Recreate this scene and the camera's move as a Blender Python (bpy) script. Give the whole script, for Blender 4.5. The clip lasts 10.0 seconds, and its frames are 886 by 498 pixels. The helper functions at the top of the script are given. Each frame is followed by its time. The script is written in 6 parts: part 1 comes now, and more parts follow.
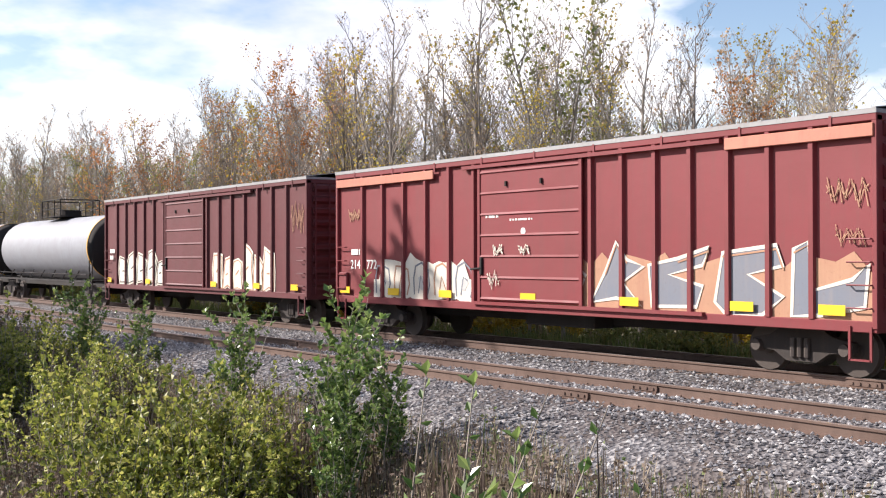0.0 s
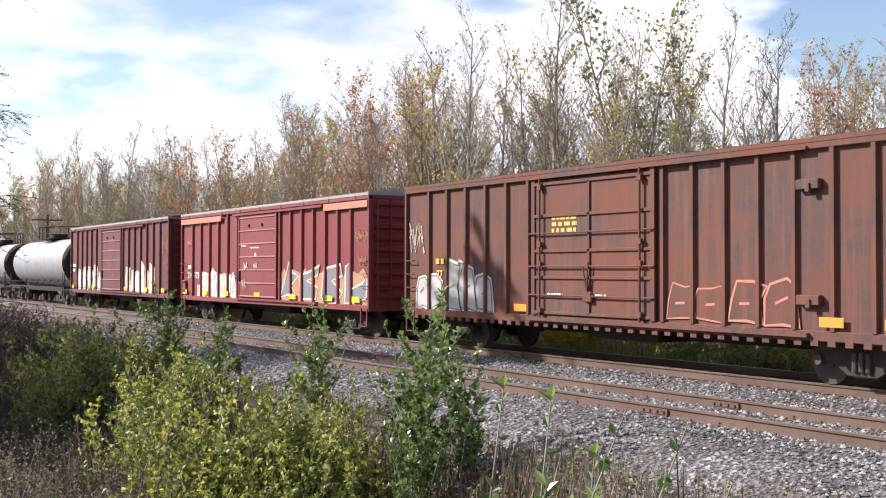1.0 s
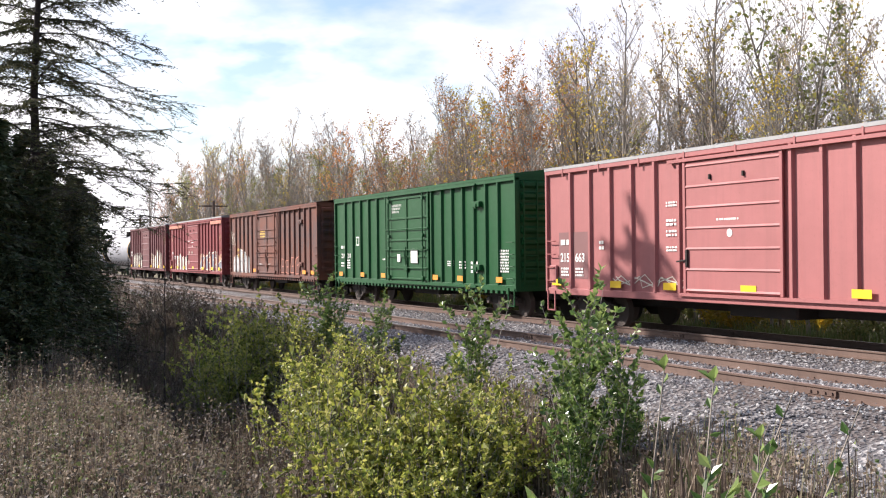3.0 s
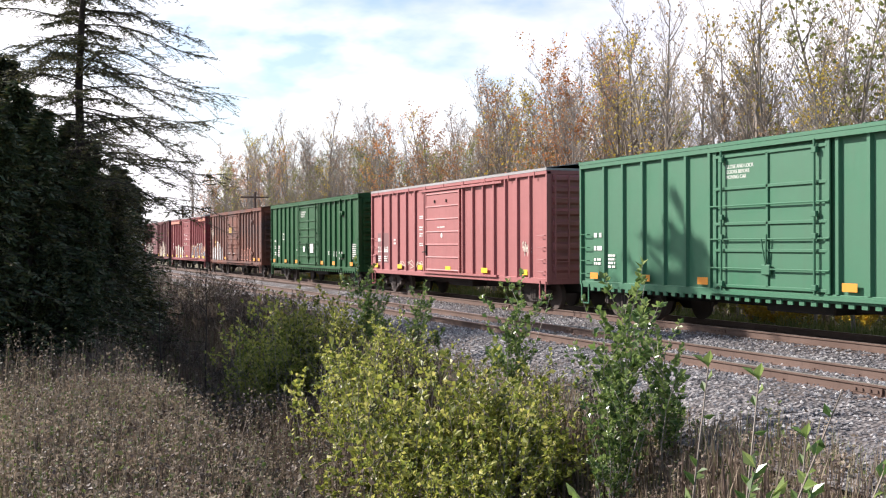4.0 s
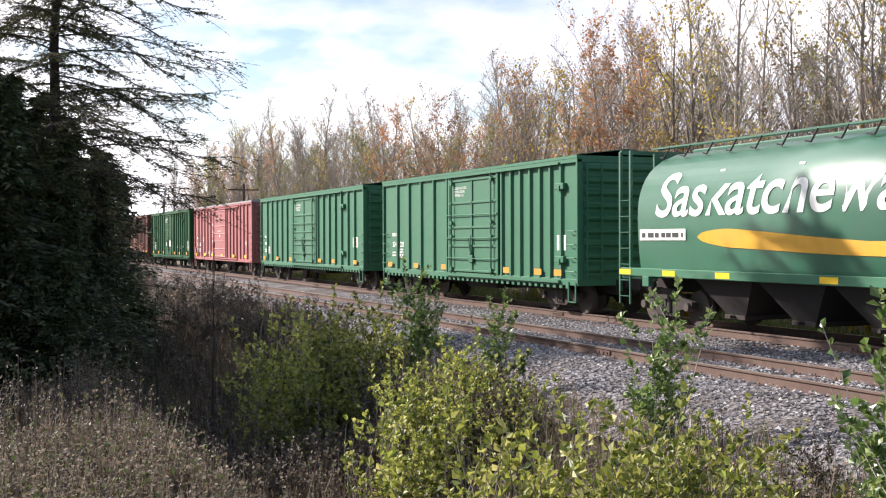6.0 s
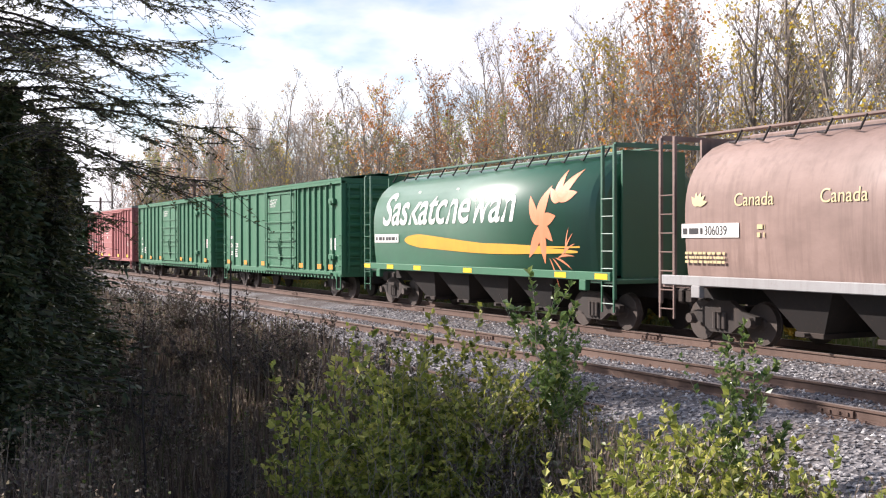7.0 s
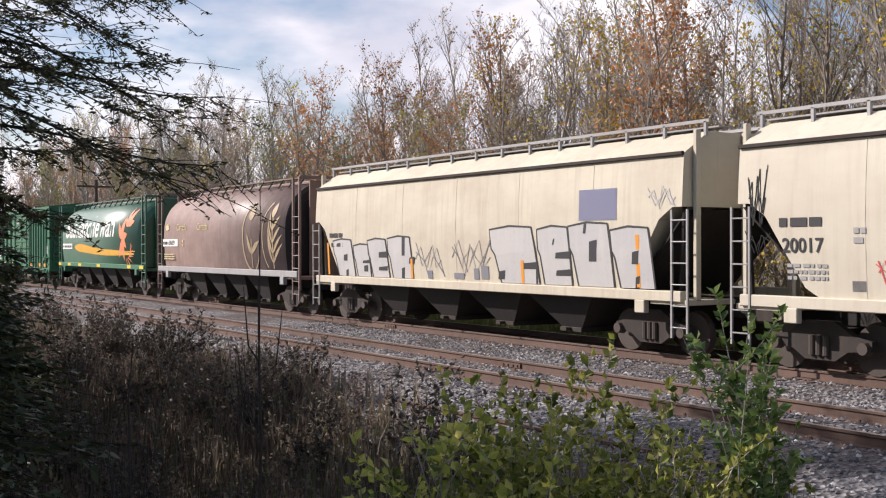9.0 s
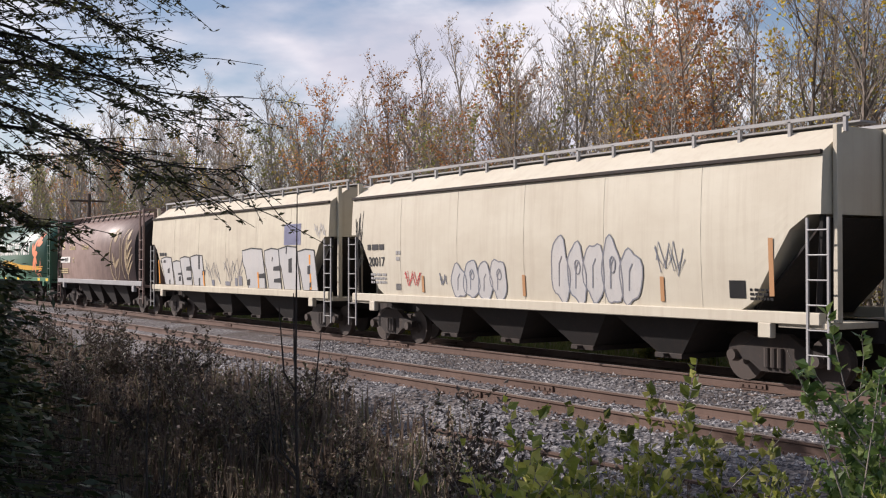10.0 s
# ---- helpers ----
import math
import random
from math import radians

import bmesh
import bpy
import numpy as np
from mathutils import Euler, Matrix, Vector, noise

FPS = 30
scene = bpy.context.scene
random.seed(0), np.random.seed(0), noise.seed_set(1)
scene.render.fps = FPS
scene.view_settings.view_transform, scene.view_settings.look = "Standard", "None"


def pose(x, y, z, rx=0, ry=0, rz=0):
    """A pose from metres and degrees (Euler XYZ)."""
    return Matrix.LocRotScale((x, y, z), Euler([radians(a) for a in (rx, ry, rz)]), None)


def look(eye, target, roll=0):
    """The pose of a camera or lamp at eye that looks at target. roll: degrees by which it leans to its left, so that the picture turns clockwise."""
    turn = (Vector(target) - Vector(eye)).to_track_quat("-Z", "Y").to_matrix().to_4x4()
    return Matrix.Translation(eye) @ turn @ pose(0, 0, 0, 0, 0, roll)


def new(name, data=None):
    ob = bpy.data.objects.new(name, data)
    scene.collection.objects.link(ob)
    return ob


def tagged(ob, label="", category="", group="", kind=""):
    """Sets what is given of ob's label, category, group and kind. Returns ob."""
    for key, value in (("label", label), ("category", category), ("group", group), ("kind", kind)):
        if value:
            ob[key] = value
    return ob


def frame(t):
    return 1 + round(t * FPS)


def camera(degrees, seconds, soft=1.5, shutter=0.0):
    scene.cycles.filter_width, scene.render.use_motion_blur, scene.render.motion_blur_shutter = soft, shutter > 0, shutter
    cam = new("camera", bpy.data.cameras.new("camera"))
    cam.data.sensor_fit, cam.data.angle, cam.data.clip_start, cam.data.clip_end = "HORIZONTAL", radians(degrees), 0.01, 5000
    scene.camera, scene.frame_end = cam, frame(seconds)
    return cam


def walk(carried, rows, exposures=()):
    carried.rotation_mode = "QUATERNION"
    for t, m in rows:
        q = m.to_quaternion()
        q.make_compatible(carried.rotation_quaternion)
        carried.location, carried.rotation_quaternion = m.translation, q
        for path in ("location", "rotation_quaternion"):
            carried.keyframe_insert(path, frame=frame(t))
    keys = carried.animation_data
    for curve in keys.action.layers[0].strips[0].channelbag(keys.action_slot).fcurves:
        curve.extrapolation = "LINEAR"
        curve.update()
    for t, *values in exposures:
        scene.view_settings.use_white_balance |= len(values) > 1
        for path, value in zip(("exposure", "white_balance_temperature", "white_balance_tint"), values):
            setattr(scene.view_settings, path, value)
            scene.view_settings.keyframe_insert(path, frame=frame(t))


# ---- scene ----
# Track space: y runs along the rails, x across them, z = 0 at the rail tops.

# ---- camera ----
cam = camera(42.8, 10.0, soft=1.15)
PATH = [
    (0.0, 0.00, 0.00, 1.99, -36.03, 0.43, -0.11),
    (0.5, 0.00, 0.00, 1.99, -34.55, 1.00, 0.15),
    (1.0, 0.00, 0.00, 1.99, -32.10, 1.12, 0.10),
    (1.5, 0.00, 0.00, 1.99, -29.99, 0.95, -0.04),
    (2.0, 0.00, 0.00, 1.99, -27.73, 0.35, -0.50),
    (2.5, 0.00, 0.00, 1.99, -25.74, 0.20, -0.55),
    (3.0, 0.00, 0.02, 1.99, -24.25, 0.17, -0.60),
    (4.5, 0.02, 0.20, 2.00, -21.89, -0.40, -0.06),
    (5.0, 0.05, 0.60, 2.00, -22.03, -0.54, -0.20),
    (5.2, 0.10, 1.00, 2.01, -22.10, -0.54, -0.20),
    (6.3, 0.60, 8.80, 2.05, -24.30, -0.46, -0.20),
    (6.6, 0.72, 11.50, 2.06, -25.40, -0.50, -0.20),
    (7.0, 0.93, 14.20, 2.06, -26.80, -0.40, -0.10),
    (7.5, 1.02, 17.00, 2.08, -29.15, -0.16, -0.10),
    (8.0, 1.02, 18.90, 2.07, -31.10, -0.36, -0.10),
    (8.5, 1.03, 19.40, 2.07, -31.95, -0.30, -0.10),
    (9.0, 1.05, 19.60, 2.07, -32.39, -0.09, -0.10),
    (9.5, 1.10, 20.00, 2.06, -32.50, 0.35, -0.10),
    (10.0, 1.26, 21.10, 2.04, -32.87, 0.74, -0.10),
]


def eye_pose(x, y, z, yaw, pitch, roll):
    return pose(x, y, z, 0, 0, yaw) @ pose(0, 0, 0, 90 + pitch) @ pose(0, 0, 0, 0, 0, roll)


walk(cam, [(t, eye_pose(*r)) for t, *r in PATH],
     exposures=[(0.0, 0.8, 6400, 15), (3.0, 0.85, 6400, 15), (5.0, 0.85, 6400, 15), (6.5, 0.85, 6400, 16), (7.5, 0.80, 6450, 18), (8.5, 0.46, 6450, 18), (9.0, 0.3, 6450, 18), (10.0, 0.1, 6450, 18)])

# ---- light ----
SUN_EL, SUN_AZ = 34.0, 314.0      # degrees; azimuth clockwise from +y
sun = new("sun", bpy.data.lights.new("sun", "SUN"))
sun.data.energy, sun.data.angle, sun.data.color = 5.0, radians(0.6), (1.0, 0.94, 0.85)
_to = Vector((math.sin(radians(SUN_AZ)) * math.cos(radians(SUN_EL)), math.cos(radians(SUN_AZ)) * math.cos(radians(SUN_EL)), math.sin(radians(SUN_EL))))
sun.matrix_world = look(_to * 60, (0, 0, 0))

world = bpy.data.worlds.new("world")
scene.world = world
world.use_nodes = True
wt = world.node_tree
wt.nodes.clear()


def wn(kind, **kw):
    n = wt.nodes.new(kind)
    for k, v in kw.items():
        n.inputs[k].default_value = v
    return n


w_out, w_bg = wn("ShaderNodeOutputWorld"), wn("ShaderNodeBackground")
w_sky = wn("ShaderNodeTexSky")
w_sky.sky_type, w_sky.sun_disc = "NISHITA", False
w_sky.sun_elevation, w_sky.sun_rotation = radians(SUN_EL), radians(SUN_AZ)
w_tc = wn("ShaderNodeTexCoord")
w_map = wn("ShaderNodeMapping")
w_map.inputs["Scale"].default_value = (1.0, 1.0, 2.6)
w_map.inputs["Location"].default_value = (0.35, 0.1, 0.2)
w_n = wn("ShaderNodeTexNoise", Scale=2.3, Detail=7.0, Roughness=0.52)
w_ramp = wn("ShaderNodeValToRGB")
w_ramp.color_ramp.elements[0].position, w_ramp.color_ramp.elements[1].position = 0.505, 0.60
w_n2 = wn("ShaderNodeTexNoise", Scale=3.1, Detail=5.0, Roughness=0.5)
w_cl = wn("ShaderNodeValToRGB")
w_cl.color_ramp.elements[0].position, w_cl.color_ramp.elements[1].position = 0.36, 0.52
w_cl.color_ramp.elements[0].color, w_cl.color_ramp.elements[1].color = (5.6, 5.8, 6.5, 1), (9.2, 9.1, 9.1, 1)
w_mix = wn("ShaderNodeMix")
w_mix.data_type = "RGBA"
wl = wt.links.new
wl(w_tc.outputs["Generated"], w_map.inputs["Vector"])
wl(w_map.outputs[0], w_n.inputs["Vector"])
wl(w_map.outputs[0], w_n2.inputs["Vector"])
w_sep = wn("ShaderNodeSeparateXYZ")
wl(w_tc.outputs["Generated"], w_sep.inputs[0])
w_add = wn("ShaderNodeMath")          # the cloud bank lies ahead, clear sky behind
w_add.operation = "MULTIPLY_ADD"
w_add.inputs[1].default_value = 0.135
wl(w_sep.outputs["Y"], w_add.inputs[0])
wl(w_n.outputs["Fac"], w_add.inputs[2])
w_gap = wn("ShaderNodeVectorMath")    # a break in the clouds over the wood
w_gap.operation = "DOT_PRODUCT"
w_gap.inputs[1].default_value = (0.436, 0.859, 0.268)
w_gr = wn("ShaderNodeMapRange")
for _k, _v in (("From Min", 0.983), ("From Max", 0.998), ("To Min", 0.0), ("To Max", 0.13)):
    w_gr.inputs[_k].default_value = _v
w_sub = wn("ShaderNodeMath")
w_sub.operation = "SUBTRACT"
wl(w_tc.outputs["Generated"], w_gap.inputs[0])
wl(w_gap.outputs["Value"], w_gr.inputs["Value"])
wl(w_add.outputs[0], w_sub.inputs[0])
wl(w_gr.outputs[0], w_sub.inputs[1])
wl(w_sub.outputs[0], w_ramp.inputs[0])
wl(w_n2.outputs["Fac"], w_cl.inputs[0])
wl(w_ramp.outputs[0], w_mix.inputs[0])
wl(w_sky.outputs[0], w_mix.inputs[6])
wl(w_cl.outputs[0], w_mix.inputs[7])
wl(w_mix.outputs[2], w_bg.inputs["Color"])
w_bg.inputs["Strength"].default_value = 0.105
wl(w_bg.outputs[0], w_out.inputs[0])


# ---- materials ----
def material(name, base, rough=0.6, metal=0.0, spec=0.5):
    m = bpy.data.materials.new(name)
    m.use_nodes = True
    b = m.node_tree.nodes["Principled BSDF"]
    b.inputs["Base Color"].default_value = (*base, 1)
    b.inputs["Roughness"].default_value, b.inputs["Metallic"].default_value = rough, metal
    b.inputs["Specular IOR Level"].default_value = spec
    return m, m.node_tree, b


def node(nt, kind, links=(), **values):
    n = nt.nodes.new(kind)
    for k, v in values.items():
        n.inputs[k.replace("_", " ")].default_value = v
    for sock, out in links:
        nt.links.new(out, n.inputs[sock])
    return n


def ramp(nt, fac, stops):
    r = nt.nodes.new("ShaderNodeValToRGB")
    e = r.color_ramp.elements
    while len(e) < len(stops):
        e.new(0.5)
    for k, (p, c) in enumerate(stops):
        e[k].position, e[k].color = p, (*c, 1)
    nt.links.new(fac, r.inputs[0])
    return r.outputs[0]


def mix(nt, fac, a, b, mode="MIX"):
    n = nt.nodes.new("ShaderNodeMix")
    n.data_type, n.blend_type = "RGBA", mode
    for s, v in ((0, fac), (6, a), (7, b)):
        if isinstance(v, (int, float)):
            n.inputs[s].default_value = v
        elif isinstance(v, tuple):
            n.inputs[s].default_value = (*v, 1)
        else:
            nt.links.new(v, n.inputs[s])
    return n.outputs[2]


def coords(nt, scale=(1, 1, 1), generated=False):
    tc = nt.nodes.new("ShaderNodeTexCoord")
    m = nt.nodes.new("ShaderNodeMapping")
    m.inputs["Scale"].default_value = scale
    nt.links.new(tc.outputs["Generated" if generated else "Object"], m.inputs[0])
    return m.outputs[0]


def bump(nt, b, height, strength=0.3, distance=0.02):
    n = node(nt, "ShaderNodeBump", [("Height", height)], Strength=strength, Distance=distance)
    nt.links.new(n.outputs[0], b.inputs["Normal"])


def car_paint(name, base, stain, rough=0.5, amount=0.5, rust=(0.13, 0.055, 0.03), rusty=0.25):
    """Old paint: faded blotches, vertical dirt runs, rust specks."""
    m, nt, b = material(name, base, rough)
    big = node(nt, "ShaderNodeTexNoise", [("Vector", coords(nt, (0.5, 0.5, 0.9)))], Scale=1.0, Detail=6.0, Roughness=0.6)
    runs = node(nt, "ShaderNodeTexNoise", [("Vector", coords(nt, (3.5, 3.5, 0.22)))], Scale=1.6, Detail=5.0, Roughness=0.65)
    fine = node(nt, "ShaderNodeTexNoise", [("Vector", coords(nt))], Scale=14.0, Detail=5.0, Roughness=0.7)
    c = mix(nt, ramp(nt, big.outputs[0], [(0.35, (0, 0, 0)), (0.7, (amount,) * 3)]), base, stain)
    c = mix(nt, ramp(nt, runs.outputs[0], [(0.48, (0, 0, 0)), (0.72, (amount * 0.9,) * 3)]), c, stain)
    c = mix(nt, ramp(nt, fine.outputs[0], [(0.62 - rusty * 0.2, (0, 0, 0)), (0.74, (rusty,) * 3)]), c, rust)
    nt.links.new(c, b.inputs["Base Color"])
    r = ramp(nt, big.outputs[0], [(0.3, (rough,) * 3), (0.7, (min(1, rough + 0.25),) * 3)])
    nt.links.new(r, b.inputs["Roughness"])
    bump(nt, b, big.outputs[0], 0.25, 0.03)
    return m


M_MAROON = car_paint("maroon_paint", (0.115, 0.020, 0.024), (0.08, 0.024, 0.024))
M_RED = car_paint("red_paint", (0.195, 0.024, 0.029), (0.14, 0.036, 0.034), amount=0.4)
M_ORANGEWOOD = car_paint("faded_orange_paint", (0.50, 0.20, 0.13), (0.38, 0.12, 0.09))
M_RUST = car_paint("rusted_brown_paint", (0.055, 0.031, 0.031), (0.175, 0.058, 0.034), rough=0.7, amount=0.98, rusty=0.6)
M_PINK = car_paint("faded_red_paint", (0.345, 0.115, 0.112), (0.25, 0.09, 0.085), amount=0.5)
M_GREEN = car_paint("fresh_green_paint", (0.005, 0.070, 0.018), (0.007, 0.052, 0.016), rough=0.42, amount=0.4, rusty=0.05)
M_GREEN2 = car_paint("weathered_green_paint", (0.036, 0.150, 0.079), (0.048, 0.122, 0.070), rough=0.45, amount=0.4, rusty=0.08)
M_SASK = car_paint("glossy_green_paint", (0.018, 0.115, 0.060), (0.026, 0.085, 0.05), rough=0.36, amount=0.35, rusty=0.05)
M_BROWN = car_paint("brown_grey_paint", (0.265, 0.185, 0.16), (0.145, 0.095, 0.08), rough=0.42, amount=0.9, rusty=0.15)
M_CREAM = car_paint("cream_paint", (0.56, 0.515, 0.40), (0.36, 0.30, 0.235), rough=0.5, amount=0.55, rusty=0.1)
M_CREAM2 = car_paint("pale_cream_paint", (0.56, 0.52, 0.42), (0.40, 0.34, 0.26), rough=0.5, amount=0.45, rusty=0.08)
M_GREYPAINT = car_paint("grey_paint", (0.34, 0.34, 0.34), (0.22, 0.2, 0.19), rough=0.5)
M_TANK = car_paint("tank_grey_paint", (0.27, 0.28, 0.31), (0.19, 0.185, 0.19), rough=0.4, amount=0.5)
for _m in (M_SASK,):      # clear coat on the green barrel car
    _m.node_tree.nodes["Principled BSDF"].inputs["Coat Weight"].default_value = 0.9
    _m.node_tree.nodes["Principled BSDF"].inputs["Coat Roughness"].default_value = 0.34
M_GREEN.node_tree.nodes["Principled BSDF"].inputs["Specular IOR Level"].default_value = 0.3
# Black fittings; under hoppers and at their ends it also stands for shade.
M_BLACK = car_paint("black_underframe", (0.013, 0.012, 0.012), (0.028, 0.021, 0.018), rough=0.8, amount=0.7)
M_TRUCK = car_paint("truck_steel", (0.026, 0.021, 0.019), (0.052, 0.037, 0.029), rough=0.75, amount=0.8)
M_WHEEL = car_paint("wheel_steel", (0.058, 0.046, 0.04), (0.06, 0.04, 0.03), rough=0.6, amount=0.6)
M_RAIL = car_paint("rail_steel", (0.13, 0.080, 0.060), (0.07, 0.040, 0.030), rough=0.6, amount=0.7)
M_RAILTOP = material("polished_rail_head", (0.34, 0.28, 0.25), 0.38, 0.6)[0]
M_YELLOW = material("yellow_reflective_sheet", (0.78, 0.50, 0.02), 0.45)[0]
M_WHITE = car_paint("white_lettering", (0.78, 0.77, 0.73), (0.55, 0.5, 0.46), rough=0.55, amount=0.3, rusty=0.1)
M_CREAMLET = material("faded_gold_lettering", (0.56, 0.46, 0.25), 0.55)[0]
M_WHEAT = car_paint("faded_wheat_paint", (0.37, 0.28, 0.155), (0.22, 0.155, 0.115), rough=0.45, amount=0.9, rusty=0.1)
M_YELLOWLET = material("yellow_stencil_paint", (0.62, 0.42, 0.08), 0.6)[0]
M_SPRAYG2 = car_paint("grey_red_patch_paint", (0.20, 0.085, 0.085), (0.17, 0.09, 0.085), rough=0.6)
M_RUSTLET = material("brown_red_print", (0.30, 0.08, 0.05), 0.6)[0]
M_TANSTRIP = material("faded_orange_strip", (0.42, 0.22, 0.10), 0.55)[0]
M_DARKLET = material("black_lettering", (0.03, 0.03, 0.032), 0.6)[0]
M_GOLD = car_paint("gold_stripe_paint", (0.66, 0.36, 0.035), (0.52, 0.26, 0.04), rough=0.4, amount=0.4, rusty=0.05)
M_LILY = car_paint("orange_lily_paint", (0.75, 0.20, 0.085), (0.66, 0.30, 0.16), rough=0.4, amount=0.6, rusty=0.02)
M_SPRAYW = car_paint("pale_spray_paint", (0.72, 0.68, 0.58), (0.52, 0.42, 0.34), rough=0.6, amount=0.5, rusty=0.2)
M_SPRAYG = car_paint("slate_spray_paint", (0.15, 0.17, 0.21), (0.25, 0.22, 0.21), rough=0.6, amount=0.5)
M_SPRAYS = car_paint("silver_spray_paint", (0.42, 0.42, 0.42), (0.52, 0.49, 0.45), rough=0.45, amount=0.6)
M_SPRAYO = car_paint("tan_spray_paint", (0.42, 0.235, 0.14), (0.33, 0.15, 0.10), rough=0.6, amount=0.5)
M_TAG_RED = material("red_marker_paint", (0.55, 0.08, 0.08), 0.6)[0]
M_BLUEPATCH = material("faded_blue_patch", (0.36, 0.37, 0.52), 0.6)[0]
M_ORANGE = material("orange_strip", (0.70, 0.27, 0.03), 0.5)[0]

# ballast bed
M_BALLAST, nt, b = material("ballast_stone", (0.3, 0.3, 0.3), 0.85)
v1 = node(nt, "ShaderNodeTexVoronoi", [("Vector", coords(nt))], Scale=15.0)
n1 = node(nt, "ShaderNodeTexNoise", [("Vector", coords(nt))], Scale=0.5, Detail=5.0)
c = ramp(nt, v1.outputs["Color"], [(0.1, (0.055, 0.05, 0.052)), (0.5, (0.15, 0.142, 0.148)), (0.9, (0.33, 0.315, 0.31))])
c = mix(nt, ramp(nt, n1.outputs[0], [(0.40, (0, 0, 0)), (0.62, (0.8,) * 3)]), c, (0.075, 0.055, 0.047))
nt.links.new(c, b.inputs["Base Color"])
bump(nt, b, v1.outputs["Distance"], 1.0, 0.05)
# single stones
M_STONE, nt, b = material("crushed_stone", (0.3, 0.3, 0.3), 0.8)
g = nt.nodes.new("ShaderNodeNewGeometry")
nt.links.new(ramp(nt, g.outputs["Random Per Island"], [(0.0, (0.06, 0.055, 0.058)), (0.45, (0.16, 0.15, 0.155)), (0.8, (0.30, 0.285, 0.285)), (1.0, (0.52, 0.5, 0.48))]), b.inputs["Base Color"])
# timber ties
M_TIE, nt, b = material("weathered_tie_timber", (0.1, 0.07, 0.05), 0.85)
n1 = node(nt, "ShaderNodeTexNoise", [("Vector", coords(nt, (0.8, 9, 9)))], Scale=2.0, Detail=6.0)
oi = nt.nodes.new("ShaderNodeObjectInfo")
c = ramp(nt, n1.outputs[0], [(0.3, (0.045, 0.030, 0.024)), (0.7, (0.17, 0.115, 0.085))])
nt.links.new(mix(nt, ramp(nt, oi.outputs["Random"], [(0, (0, 0, 0)), (1, (0.5,) * 3)]), c, (0.15, 0.10, 0.085)), b.inputs["Base Color"])
bump(nt, b, n1.outputs[0], 0.5, 0.01)
# soil under the plants
M_SOIL, nt, b = material("leaf_littered_soil", (0.1, 0.08, 0.05), 0.95)
n1 = node(nt, "ShaderNodeTexNoise", [("Vector", coords(nt))], Scale=0.35, Detail=8.0, Roughness=0.65)
n2 = node(nt, "ShaderNodeTexNoise", [("Vector", coords(nt))], Scale=9.0, Detail=6.0, Roughness=0.7)
c = ramp(nt, n1.outputs[0], [(0.3, (0.060, 0.048, 0.028)), (0.5, (0.10, 0.092, 0.042)), (0.72, (0.15, 0.12, 0.075))])
c = mix(nt, ramp(nt, n2.outputs[0], [(0.4, (0, 0, 0)), (0.7, (0.7,) * 3)]), c, (0.17, 0.125, 0.085))
nt.links.new(c, b.inputs["Base Color"])
bump(nt, b, n2.outputs[0], 0.8, 0.08)
# bark
M_BARK, nt, b = material("grey_brown_bark", (0.1, 0.08, 0.06), 0.9)
n1 = node(nt, "ShaderNodeTexNoise", [("Vector", coords(nt, (6, 6, 1.2)))], Scale=2.0, Detail=6.0)
oi = nt.nodes.new("ShaderNodeObjectInfo")
c = ramp(nt, n1.outputs[0], [(0.3, (0.11, 0.09, 0.075)), (0.7, (0.30, 0.25, 0.21))])
nt.links.new(mix(nt, ramp(nt, oi.outputs["Random"], [(0, (0, 0, 0)), (1, (0.6,) * 3)]), c, (0.40, 0.36, 0.31)), b.inputs["Base Color"])
bump(nt, b, n1.outputs[0], 0.5, 0.02)
M_DARKBARK = material("dark_larch_bark", (0.040, 0.030, 0.026), 0.95)[0]


def leaf_material(name, stops, glow=0.35, rough=0.55):
    """Leaf colour varies from leaf to leaf; light passes through the blade."""
    m, nt, b = material(name, stops[0][1], rough)
    g = nt.nodes.new("ShaderNodeNewGeometry")
    oi = nt.nodes.new("ShaderNodeObjectInfo")
    c = ramp(nt, g.outputs["Random Per Island"], stops)
    hsv = node(nt, "ShaderNodeHueSaturation", [("Color", c)])
    nt.links.new(node(nt, "ShaderNodeMapRange", [("Value", oi.outputs["Random"])], To_Min=0.75, To_Max=1.25).outputs[0], hsv.inputs["Value"])
    nt.links.new(hsv.outputs[0], b.inputs["Base Color"])
    tr = node(nt, "ShaderNodeBsdfTranslucent", [("Color", hsv.outputs[0])])
    mx = node(nt, "ShaderNodeMixShader", [(1, b.outputs[0]), (2, tr.outputs[0])])
    mx.inputs[0].default_value = glow
    nt.links.new(mx.outputs[0], nt.nodes["Material Output"].inputs[0])
    return m


M_LEAFY = leaf_material("yellow_autumn_leaf", [(0, (0.50, 0.32, 0.03)), (0.5, (0.60, 0.44, 0.06)), (1, (0.34, 0.32, 0.06))])
M_LEAFO = leaf_material("orange_autumn_leaf", [(0, (0.52, 0.17, 0.04)), (0.5, (0.56, 0.27, 0.09)), (1, (0.40, 0.22, 0.10))])
M_LEAFG = leaf_material("olive_leaf", [(0, (0.15, 0.19, 0.05)), (0.5, (0.28, 0.29, 0.09)), (1, (0.38, 0.34, 0.10))])
M_LEAFT = leaf_material("tan_leaf", [(0, (0.40, 0.26, 0.15)), (0.5, (0.48, 0.35, 0.22)), (1, (0.32, 0.26, 0.18))])
M_SHRUB = leaf_material("yellow_green_leaf", [(0, (0.07, 0.10, 0.02)), (0.4, (0.25, 0.29, 0.055)), (0.8, (0.42, 0.42, 0.085)), (1, (0.54, 0.50, 0.17))], 0.45, 0.45)
